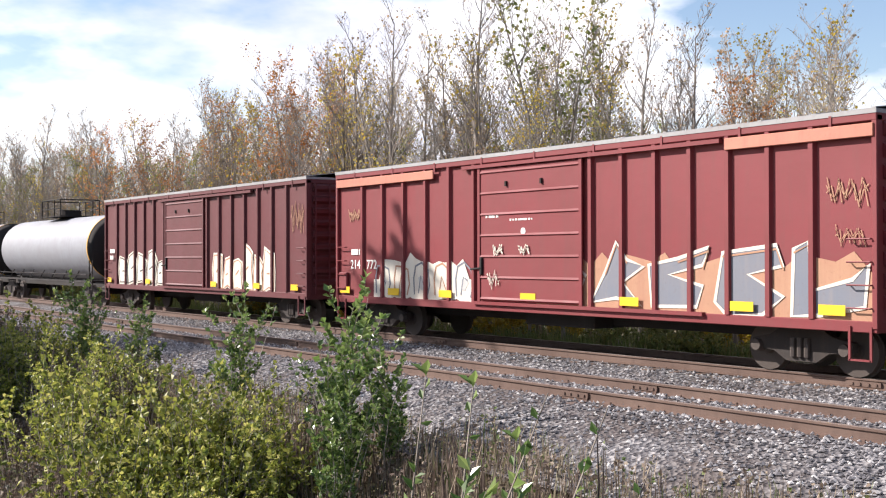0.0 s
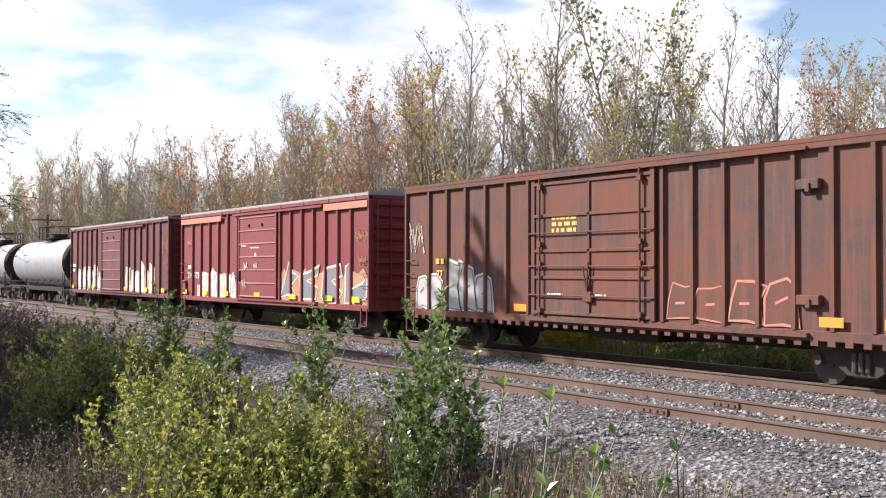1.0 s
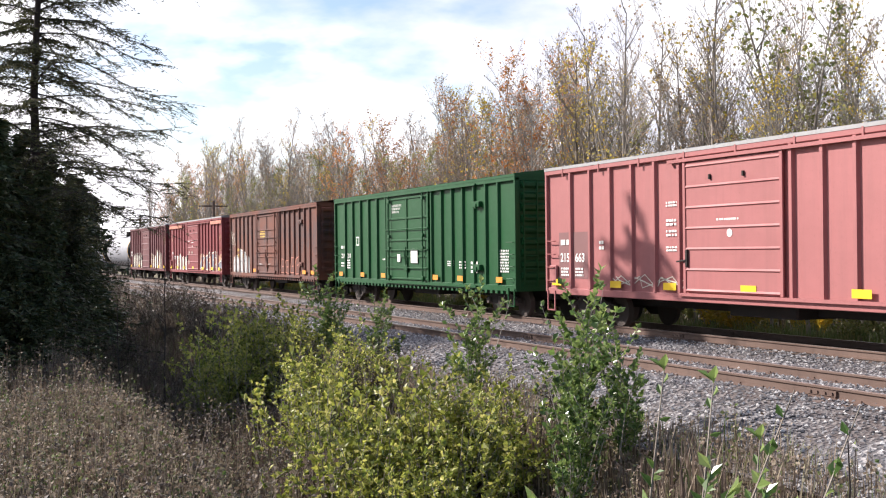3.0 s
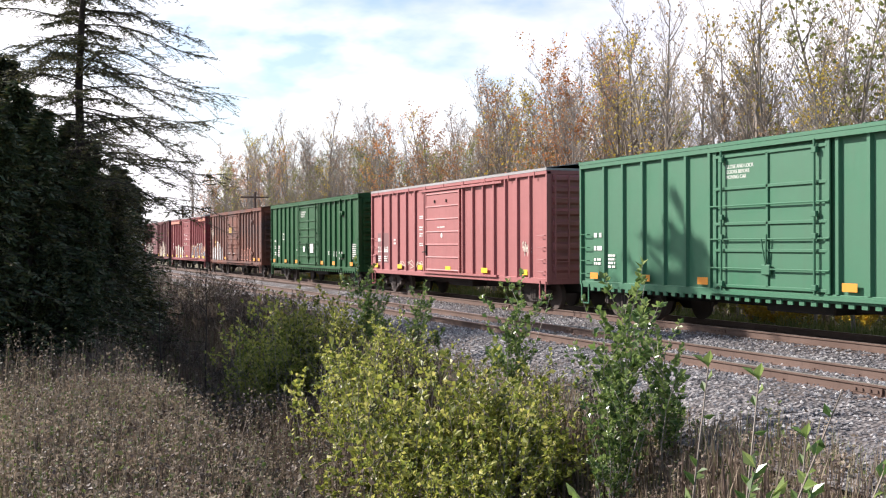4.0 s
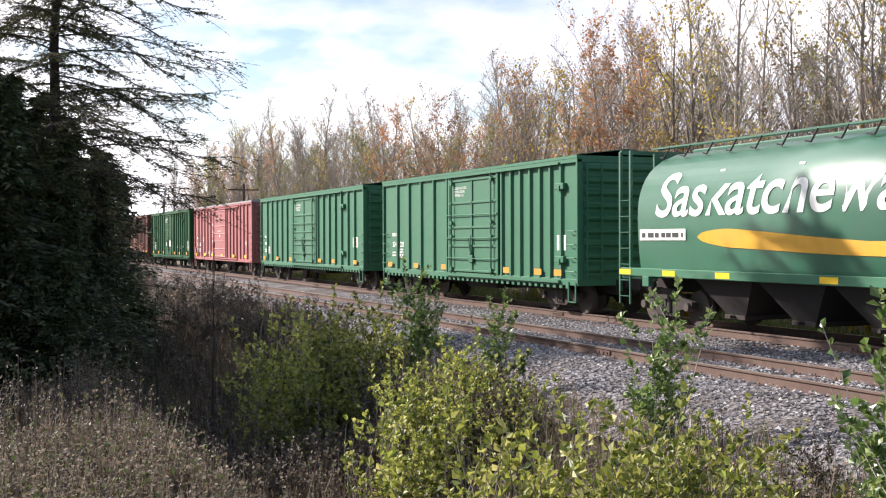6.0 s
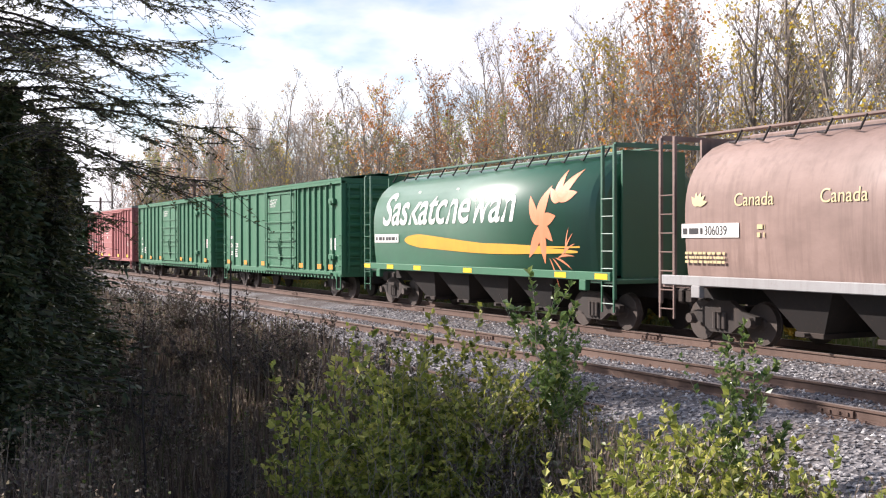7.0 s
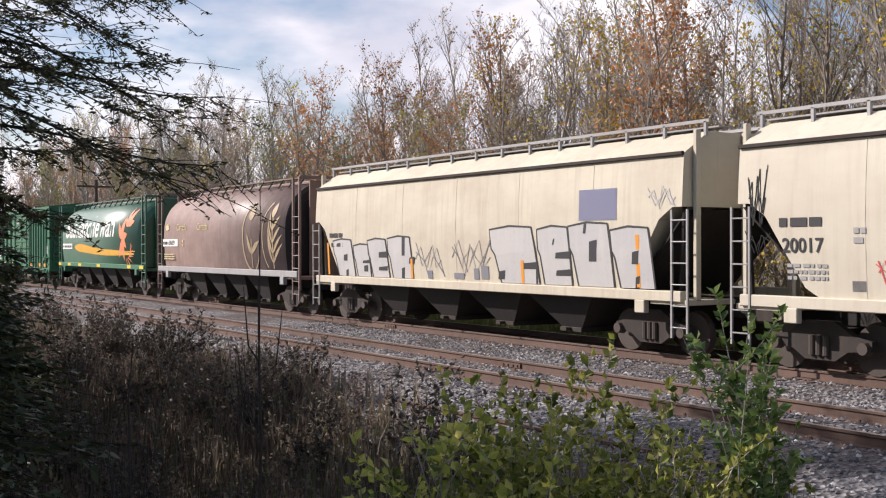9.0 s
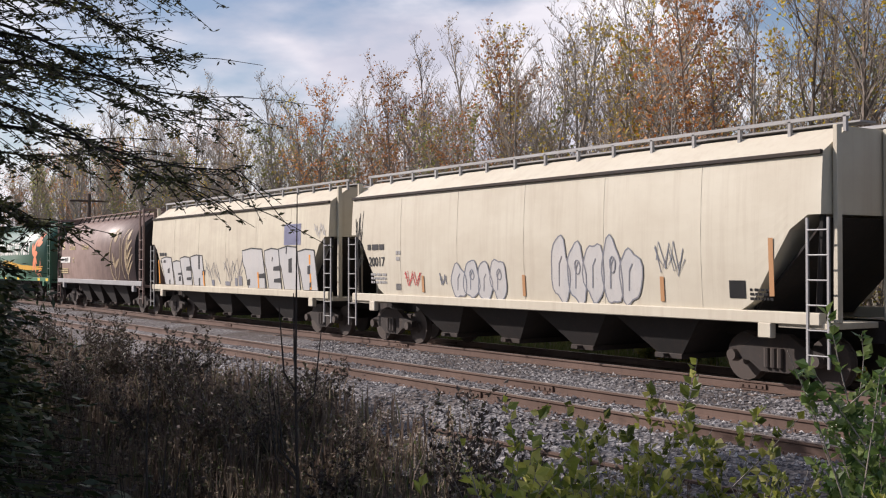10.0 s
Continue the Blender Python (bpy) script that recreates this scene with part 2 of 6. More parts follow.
M_GREENLEAF = leaf_material("bright_green_leaf", [(0, (0.06, 0.115, 0.035)), (0.5, (0.14, 0.22, 0.055)), (1, (0.30, 0.37, 0.12))], 0.4, 0.32)
M_DARKWEED = leaf_material("purple_brown_weed", [(0, (0.065, 0.045, 0.04)), (0.5, (0.11, 0.08, 0.065)), (1, (0.08, 0.085, 0.04))], 0.2)
M_NEEDLE = leaf_material("dark_green_needles", [(0, (0.026, 0.042, 0.018)), (0.6, (0.045, 0.065, 0.022)), (1, (0.085, 0.08, 0.03))], 0.2)
M_NEEDLED = leaf_material("sparse_larch_needles", [(0, (0.05, 0.06, 0.028)), (0.6, (0.09, 0.095, 0.035)), (1, (0.13, 0.115, 0.045))], 0.3)
M_GRASS = leaf_material("dry_grass", [(0, (0.13, 0.095, 0.07)), (0.4, (0.24, 0.185, 0.135)), (0.75, (0.34, 0.28, 0.21)), (0.9, (0.13, 0.16, 0.05)), (1, (0.10, 0.15, 0.04))], 0.3, 0.8)
M_GRASSD = leaf_material("brown_grass", [(0, (0.09, 0.064, 0.053)), (0.5, (0.17, 0.125, 0.096)), (0.85, (0.25, 0.20, 0.14)), (1, (0.07, 0.09, 0.03))], 0.25, 0.8)
M_GRASSG = leaf_material("green_grass", [(0, (0.09, 0.13, 0.03)), (0.6, (0.16, 0.20, 0.06)), (1, (0.24, 0.22, 0.10))], 0.3, 0.7)


# ---- mesh building ----
class Shape:
    """Collects simple solids into one mesh."""

    def __init__(self):
        self.v, self.f = [], []

    def add(self, verts, faces):
        n = len(self.v)
        self.v.extend(verts)
        self.f.extend([tuple(i + n for i in f) for f in faces])
        return self

    def box(self, x0, x1, y0, y1, z0, z1, bev=0.0):
        if bev <= 0:
            return self.add([(x, y, z) for x in (x0, x1) for y in (y0, y1) for z in (z0, z1)],
                            [(0, 1, 3, 2), (4, 6, 7, 5), (0, 4, 5, 1), (2, 3, 7, 6), (0, 2, 6, 4), (1, 5, 7, 3)])
        lo, hi = (x0, y0, z0), (x1, y1, z1)
        verts, idx = [], {}
        for sx in (0, 1):
            for sy in (0, 1):
                for sz in (0, 1):
                    s = (sx, sy, sz)
                    for ax in range(3):
                        p = [hi[k] - (bev if k != ax else 0) if s[k] else lo[k] + (bev if k != ax else 0) for k in range(3)]
                        idx[s, ax] = len(verts)
                        verts.append(tuple(p))
        faces = []
        for ax in range(3):
            o = [k for k in range(3) if k != ax]
            for s in (0, 1):
                q = []
                for a, bb in ((0, 0), (1, 0), (1, 1), (0, 1)):
                    key = [0, 0, 0]
                    key[ax], key[o[0]], key[o[1]] = s, a, bb
                    q.append(idx[tuple(key), ax])
                flip = (s == 1) == (ax == 1)
                faces.append(tuple(reversed(q)) if flip else tuple(q))
            for a in (0, 1):
                for bb in (0, 1):
                    k0, k1 = [0, 0, 0], [0, 0, 0]
                    k0[o[0]], k0[o[1]], k1[o[0]], k1[o[1]] = a, bb, a, bb
                    k1[ax] = 1
                    faces.append((idx[tuple(k0), o[0]], idx[tuple(k1), o[0]], idx[tuple(k1), o[1]], idx[tuple(k0), o[1]]))
        for s in {k[0] for k in idx}:
            faces.append((idx[s, 0], idx[s, 1], idx[s, 2]))
        return self.add(verts, faces)

    def tube(self, a, b, ra, rb=None, n=6, caps=True):
        a, b = Vector(a), Vector(b)
        rb = ra if rb is None else rb
        d = (b - a).normalized()
        u = d.orthogonal().normalized()
        w = d.cross(u)
        verts = []
        for p, r in ((a, ra), (b, rb)):
            for k in range(n):
                t = 2 * math.pi * k / n
                verts.append(tuple(p + u * (r * math.cos(t)) + w * (r * math.sin(t))))
        faces = [(k, (k + 1) % n, n + (k + 1) % n, n + k) for k in range(n)]
        if caps:
            faces += [tuple(range(n - 1, -1, -1)), tuple(range(n, 2 * n))]
        return self.add(verts, faces)

    def loft(self, rings, close=True, caps=True):
        """Rings of equally many points, joined one to the next."""
        n = len(rings[0])
        verts = [p for r in rings for p in r]
        faces = []
        for i in range(len(rings) - 1):
            for k in range(n if close else n - 1):
                faces.append((i * n + k, i * n + (k + 1) % n, (i + 1) * n + (k + 1) % n, (i + 1) * n + k))
        if caps:
            faces += [tuple(range(n - 1, -1, -1)), tuple(range((len(rings) - 1) * n, len(rings) * n))]
        return self.add(verts, faces)

    def plate(self, pts, x, depth=0.006):
        """A thin plate in the plane x, from (y, z) outline points, facing -x."""
        n = len(pts)
        return self.add([(x, y, z) for y, z in pts] + [(x - depth, y, z) for y, z in pts],
                        [tuple(range(n)), tuple(range(2 * n - 1, n - 1, -1))] + [(k, (k + 1) % n, n + (k + 1) % n, n + k) for k in range(n)])

    def mesh(self, name, smooth=False):
        me = bpy.data.meshes.new(name)
        me.from_pydata(self.v, [], self.f)
        bmm = bmesh.new()
        bmm.from_mesh(me)
        bmesh.ops.recalc_face_normals(bmm, faces=bmm.faces[:])
        bmm.to_mesh(me)
        bmm.free()
        if smooth:
            me.shade_smooth()
        return me


def raw_mesh(name, v, f, smooth=False):
    me = bpy.data.meshes.new(name)
    me.from_pydata(v, [], f)
    if smooth:
        me.shade_smooth()
    return me


def part(name, shape, mat, parent=None, label="", at=None, smooth=False, kind=""):
    """Links a shape or a mesh as one object under its thing."""
    me = shape if isinstance(shape, bpy.types.Mesh) else shape.mesh(name, smooth)
    shared = len(me.materials) > 0
    if not shared:
        me.materials.append(mat)
    ob = new(name, me)
    if shared:
        ob.material_slots[0].link, ob.material_slots[0].material = "OBJECT", mat
    if parent is not None:
        ob.parent = parent
    if at is not None:
        ob.matrix_basis = at
    return tagged(ob, label=label, kind=kind)


# ---- ground ----
TX = 17.23          # centre line of the main track
SX = 12.67           # centre line of the siding


def smooth(a, b, v):
    t = max(0.0, min(1.0, (v - a) / (b - a)))
    return t * t * (3 - 2 * t)


def ground_z(x, y):
    """Height of the soil: a bank at the viewer, a ditch, the railway formation, and woods behind it."""
    x += 2.52 * smooth(0.5, 7.0, x)
    bank = 0.15 * (1 - smooth(0.6, 3.2, x)) * (1 - smooth(2.0, 6.0, y))
    ditch = -1.35 - 1.15 * smooth(3.5, 6.5, x) * (1 - 0.6 * smooth(30, 44, y))
    low = ditch + (bank - ditch) * (1 - smooth(0.8, 4.5, x)) * (1 - smooth(1.5, 8.0, y))
    z = low + (-0.62 - low) * smooth(8.6, 12.2, x)
    z += 0.35 * smooth(24, 40, x) + 0.9 * smooth(40, 90, x)
    z += 0.10 * noise.noise((x * 0.35, y * 0.35, 0.0)) * (1 - smooth(9.0, 11.5, x) + smooth(23, 26, x))
    return z


def grid_lines(a, b, step, far):
    inner = [a + step * k for k in range(int((b - a) / step) + 1)]
    out = [far * -1, -400, -150, -60]
    return [v for v in out if v < a - 1] + inner + [v for v in (150, 260, 500, far) if v > b + 1]


xs, ys = grid_lines(-20, 60, 0.8, 2500), grid_lines(-30, 120, 1.0, 2500)
gv = [(x, y, ground_z(x, y)) for y in ys for x in xs]
gf = [(j * len(xs) + i, j * len(xs) + i + 1, (j + 1) * len(xs) + i + 1, (j + 1) * len(xs) + i) for j in range(len(ys) - 1) for i in range(len(xs) - 1)]
ground = part("ground", raw_mesh("ground", gv, gf, True), M_SOIL)
tagged(ground, "brown leaf-littered soil with a grassy ditch", "ground", kind="structure")

# ballast bed, one strip that carries both tracks
prof = [(8.88, -0.75), (9.88, -0.40), (11.08, -0.20), (14.58, -0.20), (15.08, -0.26), (15.68, -0.19), (18.78, -0.19), (19.88, -0.55), (20.68, -0.9)]
bys = [-60 + 2.0 * k for k in range(141)]
bv, bf = [], []
for j, y in enumerate(bys):
    for x, z in prof:
        wob = noise.noise((x, y * 0.5, 3.0)) * 0.28 if x < 10.5 else 0.0
        bv.append((x + wob, y, z + 0.02 * noise.noise((x * 2, y * 1.3, 1.0))))
for j in range(len(bys) - 1):
    for i in range(len(prof) - 1):
        a = j * len(prof) + i
        bf.append((a, a + 1, a + 1 + len(prof), a + len(prof)))
tagged(part("ballast_bed", raw_mesh("ballast_bed", bv, bf, True), M_BALLAST), "bed of grey crushed stone ballast", "ballast", kind="structure")


def rail_shape(y0, y1):
    s = Shape()
    pts = [(-0.07, -0.172), (0.07, -0.172), (0.07, -0.158), (0.012, -0.14), (0.010, -0.045), (0.035, -0.034), (0.035, -0.004), (-0.035, -0.004), (-0.035, -0.034), (-0.010, -0.045), (-0.012, -0.14), (-0.07, -0.158)]
    return s.loft([[(x, y, z) for x, z in pts] for y in (y0, y1)])


TIE = Shape().box(-1.28, 1.28, -0.115, 0.115, -0.16, 0.0, 0.012).mesh("tie")
SPIKE_PLATE = Shape().box(-0.19, 0.19, -0.09, 0.09, 0.0, 0.016).box(-0.11, -0.085, -0.03, 0.0, 0.01, 0.05).box(0.085, 0.11, 0.0, 0.03, 0.01, 0.05).mesh("tie_plate")


def track(name, cx, label, y0, y1, near0, near1, drop):
    base = tagged(new(name), label, "track", kind="structure")
    base.location = (cx, 0, 0)
    for sx in (-0.7525, 0.7525):
        r = part("rail", rail_shape(y0, y1), M_RAIL, base, at=pose(sx, 0, drop))
        part("rail_head", Shape().box(-0.030, 0.030, y0, y1, -0.004, 0.0), M_RAILTOP, r)
        y = near0 + 3.0
        joint = Shape()
        while y < near1:
            joint.box(-0.045, 0.045, y - 0.3, y + 0.3, -0.135, -0.05)
            for k in (-0.22, -0.08, 0.08, 0.22):
                joint.box(-0.065, 0.065, y + k - 0.018, y + k + 0.018, -0.11, -0.075)
            y += 11.9
        part("joint_bars", joint, M_RAIL, r)
    rng = random.Random(5 + int(cx))
    y, far = y0, Shape()
    while y < y1:
        if near0 < y < near1:
            t = part("tie", TIE, M_TIE, base, at=pose(rng.uniform(-0.06, 0.06), y, drop - 0.175 + rng.uniform(-0.012, 0.006), 0, 0, rng.uniform(-1.6, 1.6)))
            for sx in (-0.7525, 0.7525):
                if near1 < 50:
                    part("tie_plate", SPIKE_PLATE, M_RAIL, t, at=pose(sx, 0, 0))
        else:
            far.box(-1.28, 1.28, y - 0.11, y + 0.11, drop - 0.32, drop - 0.175)
        y += 0.53
    part("far_ties", far, M_TIE, base, kind="stuff")


track("main_track", TX, "main railway track of rusty steel rails on timber ties", -60, 220, -4, 78, 0.0)
track("siding_track", SX, "unused siding of rust-brown rails on weathered timber ties", -60, 220, -2, 48, -0.03)

# a discarded rail lying beside the siding
old = part("old_rail", rail_shape(-3.6, 3.6), M_RAIL, at=pose(10.1, 31.2, -0.30, 0, 0, 3))
tagged(old, "discarded rusty rail lying in the weeds", "rail")


# ---- train parts ----
def truck(parent, y):
    t = part("truck", Shape().box(-0.6, 0.6, -0.18, 0.18, 0.45, 0.72, 0.02), M_TRUCK, parent, "cast steel freight truck", at=pose(0, y, 0))
    for sx in (-1, 1):
        x = sx * 1.02
        s = Shape()
        s.loft([[(x + d, yy, z) for yy, z in ((-1.0, 0.58), (-0.62, 0.66), (-0.28, 0.86), (0.28, 0.86), (0.62, 0.66), (1.0, 0.58), (1.0, 0.42), (0.55, 0.38), (0.3, 0.22), (-0.3, 0.22), (-0.55, 0.38), (-1.0, 0.42))] for d in (-0.07, 0.07)])
        part("side_frame", s, M_TRUCK, t)
        sp = Shape()
        for k in (-0.14, 0.0, 0.14):
            sp.tube((x - sx * -0.09, k, 0.3), (x - sx * -0.09, k, 0.62), 0.055, n=8)
        part("spring_nest", sp, M_WHEEL, t)
        for yy in (-0.88, 0.88):
            part("bearing_cap", Shape().tube((x, yy, 0.46), (x + sx * 0.16, yy, 0.46), 0.12, 0.10, 10), M_WHEEL, t)
            w = Shape()
            xi = sx * 0.68
            w.tube((xi, yy, 0.42), (xi + sx * 0.03, yy, 0.42), 0.45, 0.45, 20)
            w.tube((xi + sx * 0.03, yy, 0.42), (xi + sx * 0.13, yy, 0.42), 0.425, 0.415, 20)
            w.tube((xi + sx * 0.13, yy, 0.42), (xi + sx * 0.17, yy, 0.42), 0.14, 0.12, 12)
            part("wheel", w, M_WHEEL, t)
    return t


def coupler(parent, y, sgn):
    s = Shape().box(-0.09, 0.09, min(y, y + sgn * 0.6), max(y, y + sgn * 0.6), 0.72, 0.95, 0.02)
    s.box(-0.2, 0.16, min(y + sgn * 0.5, y + sgn * 0.85), max(y + sgn * 0.5, y + sgn * 0.85), 0.66, 1.0, 0.05)
    part("coupler", s, M_TRUCK, parent)
    h = Shape()
    pts = [(0.35, y, 0.78), (0.36, y + sgn * 0.35, 0.5), (0.3, y + sgn * 0.8, 0.42)]
    for a, b in zip(pts, pts[1:]):
        h.tube(a, b, 0.025)
    part("air_hose", h, M_BLACK, parent)


def ladder(parent, x, y0, y1, z0, z1, rungs, mat, rails=True, out=0.07, name="ladder"):
    """A ladder with stiles, or, without them, a column of single grab irons."""
    heights = [z0 + (z1 - z0) * (k + 0.5) / rungs for k in range(rungs)]
    if not rails:
        for z in heights:
            g = Shape().tube((x - 0.01, y0, z), (x - 0.01, y1, z), 0.014, n=5)
            for y in (y0, y1):
                g.tube((x, y, z), (x + out, y, z), 0.014, n=5)
            part("grab_iron", g, mat, parent)
        return
    s = Shape()
    for y in (y0, y1):
        s.box(x - 0.018, x + 0.018, y - 0.02, y + 0.02, z0, z1)
    for z in heights:
        s.tube((x - 0.01, y0, z), (x - 0.01, y1, z), 0.014, n=5)
    part(name, s, mat, parent)


def text_part(parent, words, y, z, height, mat, x=-1.556, squeeze=1.0, bold=0.0, name="lettering", label="", slant=0.0):
    """Raised letters on the -x side, left edge at y, reading towards -y."""
    cu = bpy.data.curves.new(name, "FONT")
    cu.body, cu.size, cu.extrude, cu.offset, cu.shear = words, height * 1.38, 0.003, bold, slant
    tmp = bpy.data.objects.new("tmp", cu)
    me = bpy.data.meshes.new_from_object(tmp)
    bpy.data.objects.remove(tmp)
    bpy.data.curves.remove(cu)
    m = Matrix(((0, 0, -1, x), (-squeeze, 0, 0, y), (0, 1, 0, z), (0, 0, 0, 1)))
    me.transform(m)
    me.materials.clear()
    return part(name, me, mat, parent, label)


def bars(parent, y, z, width, height, rows, mat, x=-1.556, seed=0, name="stencil"):
    """Lettering too small to read: short bars in rows."""
    rng = random.Random(seed)
    s = Shape()
    step = height / rows
    for r in range(rows):
        yy, z0 = y, z + height - (r + 1) * step
        while yy > y - width:
            w = rng.uniform(0.4, 1.1) * step * 1.3
            w = min(w, yy - (y - width))
            s.box(x - 0.004, x, yy - w, yy, z0 + step * 0.15, z0 + step * 0.75)
            yy -= w + step * rng.choice((0.2, 0.3, 0.6))
    return part(name, s, mat, parent)


def patch(parent, y, z, w, h, mat, name="reflector", x=-1.556):
    return part(name, Shape().box(x - 0.004, x, y - w, y, z, z + h), mat, parent)


def blob(cy, cz, ry, rz, seed, n=16, rough=0.2):
    rng = random.Random(seed)
    ph = [rng.uniform(0, 6.28) for _ in range(3)]
    pts = []
    for k in range(n):
        t = 2 * math.pi * k / n
        r = 1 + rough * (0.6 * math.sin(2 * t + ph[0]) + 0.5 * math.sin(3 * t + ph[1]) + 0.4 * math.sin(5 * t + ph[2]))
        pts.append((cy + ry * r * math.cos(t), cz + rz * r * math.sin(t)))
    return pts


def stroke(s, pts, w, x):
    """A painted line of one width through (y, z) points, one ribbon from end to end."""
    closed = len(pts) > 3 and pts[0] == pts[-1]
    p = pts[:-1] if closed else pts
    n = len(p)
    verts, faces = [], []
    for i in range(n):
        a, b = (p[i - 1], p[(i + 1) % n]) if closed else (p[max(0, i - 1)], p[min(n - 1, i + 1)])
        d = math.hypot(b[0] - a[0], b[1] - a[1]) or 1
        ny, nz = -(b[1] - a[1]) / d * w / 2, (b[0] - a[0]) / d * w / 2
        for depth in (0.0, 0.003):
            for sg in (1, -1):
                verts.append((x - depth, p[i][0] + sg * ny, p[i][1] + sg * nz))
    for i in range(n if closed else n - 1):
        a, b = 4 * i, 4 * ((i + 1) % n)
        faces += [(a + 2, a + 3, b + 3, b + 2), (a, a + 2, b + 2, b), (a + 1, b + 1, b + 3, a + 3), (a, b, b + 1, a + 1)]
    s.add(verts, faces)


def graffiti(parent, y, z, width, height, count, seed, fill, edge, x=-1.49, second=None, halo=None):
    """Block shapes in spray paint, fat outlines round each."""
    rng = random.Random(seed)
    step = width / count
    for k in range(count):
        a, o, c, h = Shape(), Shape(), Shape(), Shape()
        yy = y - step * (k + 0.5)
        hh = height * rng.uniform(0.75, 1.1)
        ww = step * rng.uniform(0.85, 1.05) / 2
        lean = rng.uniform(-0.12, 0.12)
        pts = [(yy + ww * rng.uniform(0.8, 1.05), z + rng.uniform(-0.04, 0.05)), (yy + ww + lean, z + hh * 0.55), (yy + ww * 0.7 + lean, z + hh * rng.uniform(0.85, 1.1)), (yy - ww * 0.2 + lean, z + hh * rng.uniform(0.9, 1.05)),
               (yy - ww * rng.uniform(0.7, 1.0) + lean, z + hh * rng.uniform(0.7, 1.0)), (yy - ww * rng.uniform(0.6, 0.9), z + hh * 0.5), (yy - ww * rng.uniform(0.8, 1.1), z + rng.uniform(-0.04, 0.05)), (yy, z + hh * rng.uniform(0.0, 0.12))]
        if halo:
            h.plate([(yy + (p - yy) * 1.22, z + hh / 2 + (q - z - hh / 2) * 1.16) for p, q in pts], x + 0.001, 0.003)
        a.plate(pts, x - 0.003 - 0.0006 * (k % 2), 0.003)
        stroke(o, pts + pts[:1], 0.035 + 0.02 * rng.random(), x - 0.008)
        stroke(o, [(yy + ww * 0.4, z + hh * 0.45), (yy - ww * rng.uniform(0, 0.4), z + hh * rng.uniform(0.45, 0.6))], 0.05, x - 0.0085)
        if second and k % 2 == 0:
            c.plate([(yy + ww * 0.55, z + hh * 0.55), (yy + ww * 0.3, z + hh * 0.82), (yy - ww * 0.45, z + hh * 0.75), (yy - ww * 0.3, z + hh * 0.5)], x - 0.009, 0.003)
        for nm, sh, mt in (("graffiti_halo", h, halo), ("graffiti_letter", a, fill), ("graffiti_outline", o, edge), ("graffiti_accent", c, second)):
            if sh.v and mt:
                part(nm, sh, mt, parent)


def scrawl(parent, y, z, w, h, seed, mat, x=-1.49, n=9, thick=0.03):
    rng = random.Random(seed)
    s = Shape()
    for k in range(3):
        pts = [(y - w * (i + rng.random() * 0.8) / n, z + h * (0.5 + 0.5 * math.sin(i * 2.1 + k) * rng.uniform(0.4, 1))) for i in range(n)]
        stroke(s, pts, thick * rng.uniform(0.7, 1.2), x)
    part("graffiti_tag", s, mat, parent)


def bubble_tag(parent, y, z, width, height, seed, count, x=-1.575):
    """Rounded bubble letters in thin silver with grey outlines, overlapping a little."""
    rng = random.Random(seed)
    step = width / count
    for k in range(count):
        cy, hh = y - step * (k + 0.5), height * rng.uniform(0.82, 1.05)
        pts = blob(cy, z + hh / 2, step * 0.56, hh / 2, seed + 7 * k, 22, 0.16)
        part("graffiti_letter", Shape().plate(pts, x - 0.003 - 0.0006 * (k % 2), 0.003), M_SPRAYS, parent)
        o = Shape()
        stroke(o, pts + pts[:1], 0.032, x - 0.008)
        stroke(o, [(cy + step * 0.1, z + hh * 0.25), (cy + step * 0.05, z + hh * 0.6), (cy - step * 0.12, z + hh * 0.72)], 0.03, x - 0.0085)
        if k % 2:
            ring = blob(cy - step * 0.05, z + hh * 0.62, step * 0.16, hh * 0.12, seed + k, 12, 0.1)
            stroke(o, ring + ring[:1], 0.028, x - 0.009)
        part("graffiti_outline", o, M_SPRAYG, parent)


def pale_piece(parent, y, z, width, height, seed):
    """A long whitewashed tag: a ragged pale field with dark letter strokes in it."""
    rng = random.Random(seed)
    n = 18
    top = [(y - width * k / n, z + height * (rng.uniform(0.78, 1.0) if 1 < k < n - 1 else 0.45) * (1.15 if k % 5 == 2 else 1.0)) for k in range(n + 1)]
    low = [(y - width * k / n, z + rng.uniform(-0.03, 0.06)) for k in range(n, -1, -1)]
    part("graffiti_field", Shape().plate(top + low, -1.488, 0.003), M_SPRAYW, parent)
    for k in range(5):
        y0, w = y - width * (k + 0.12) / 5, width / 5 * 0.78
        o = Shape()
        pts = [(y0 - w * u, z + height * v) for u, v in ((0.05, 0.12), (0.0, 0.5), (0.12, 0.78), (0.5, rng.uniform(0.74, 0.88)), (0.9, 0.7), (1.0, 0.35), (0.85, 0.1))]
        stroke(o, pts, 0.05, -1.495)
        stroke(o, [(y0 - w * 0.3, z + height * 0.15), (y0 - w * 0.45, z + height * 0.55), (y0 - w * 0.7, z + height * rng.uniform(0.2, 0.5))], 0.04, -1.495)
        part("graffiti_outline", o, M_SPRAYO if k % 2 else M_SPRAYG, parent)
        if k % 2 == 0:
            part("graffiti_accent", Shape().plate(blob(y0 - w * 0.5, z + height * 0.4, w * 0.2, height * 0.16, seed + k, 10), -1.493, 0.003), M_SPRAYS, parent)


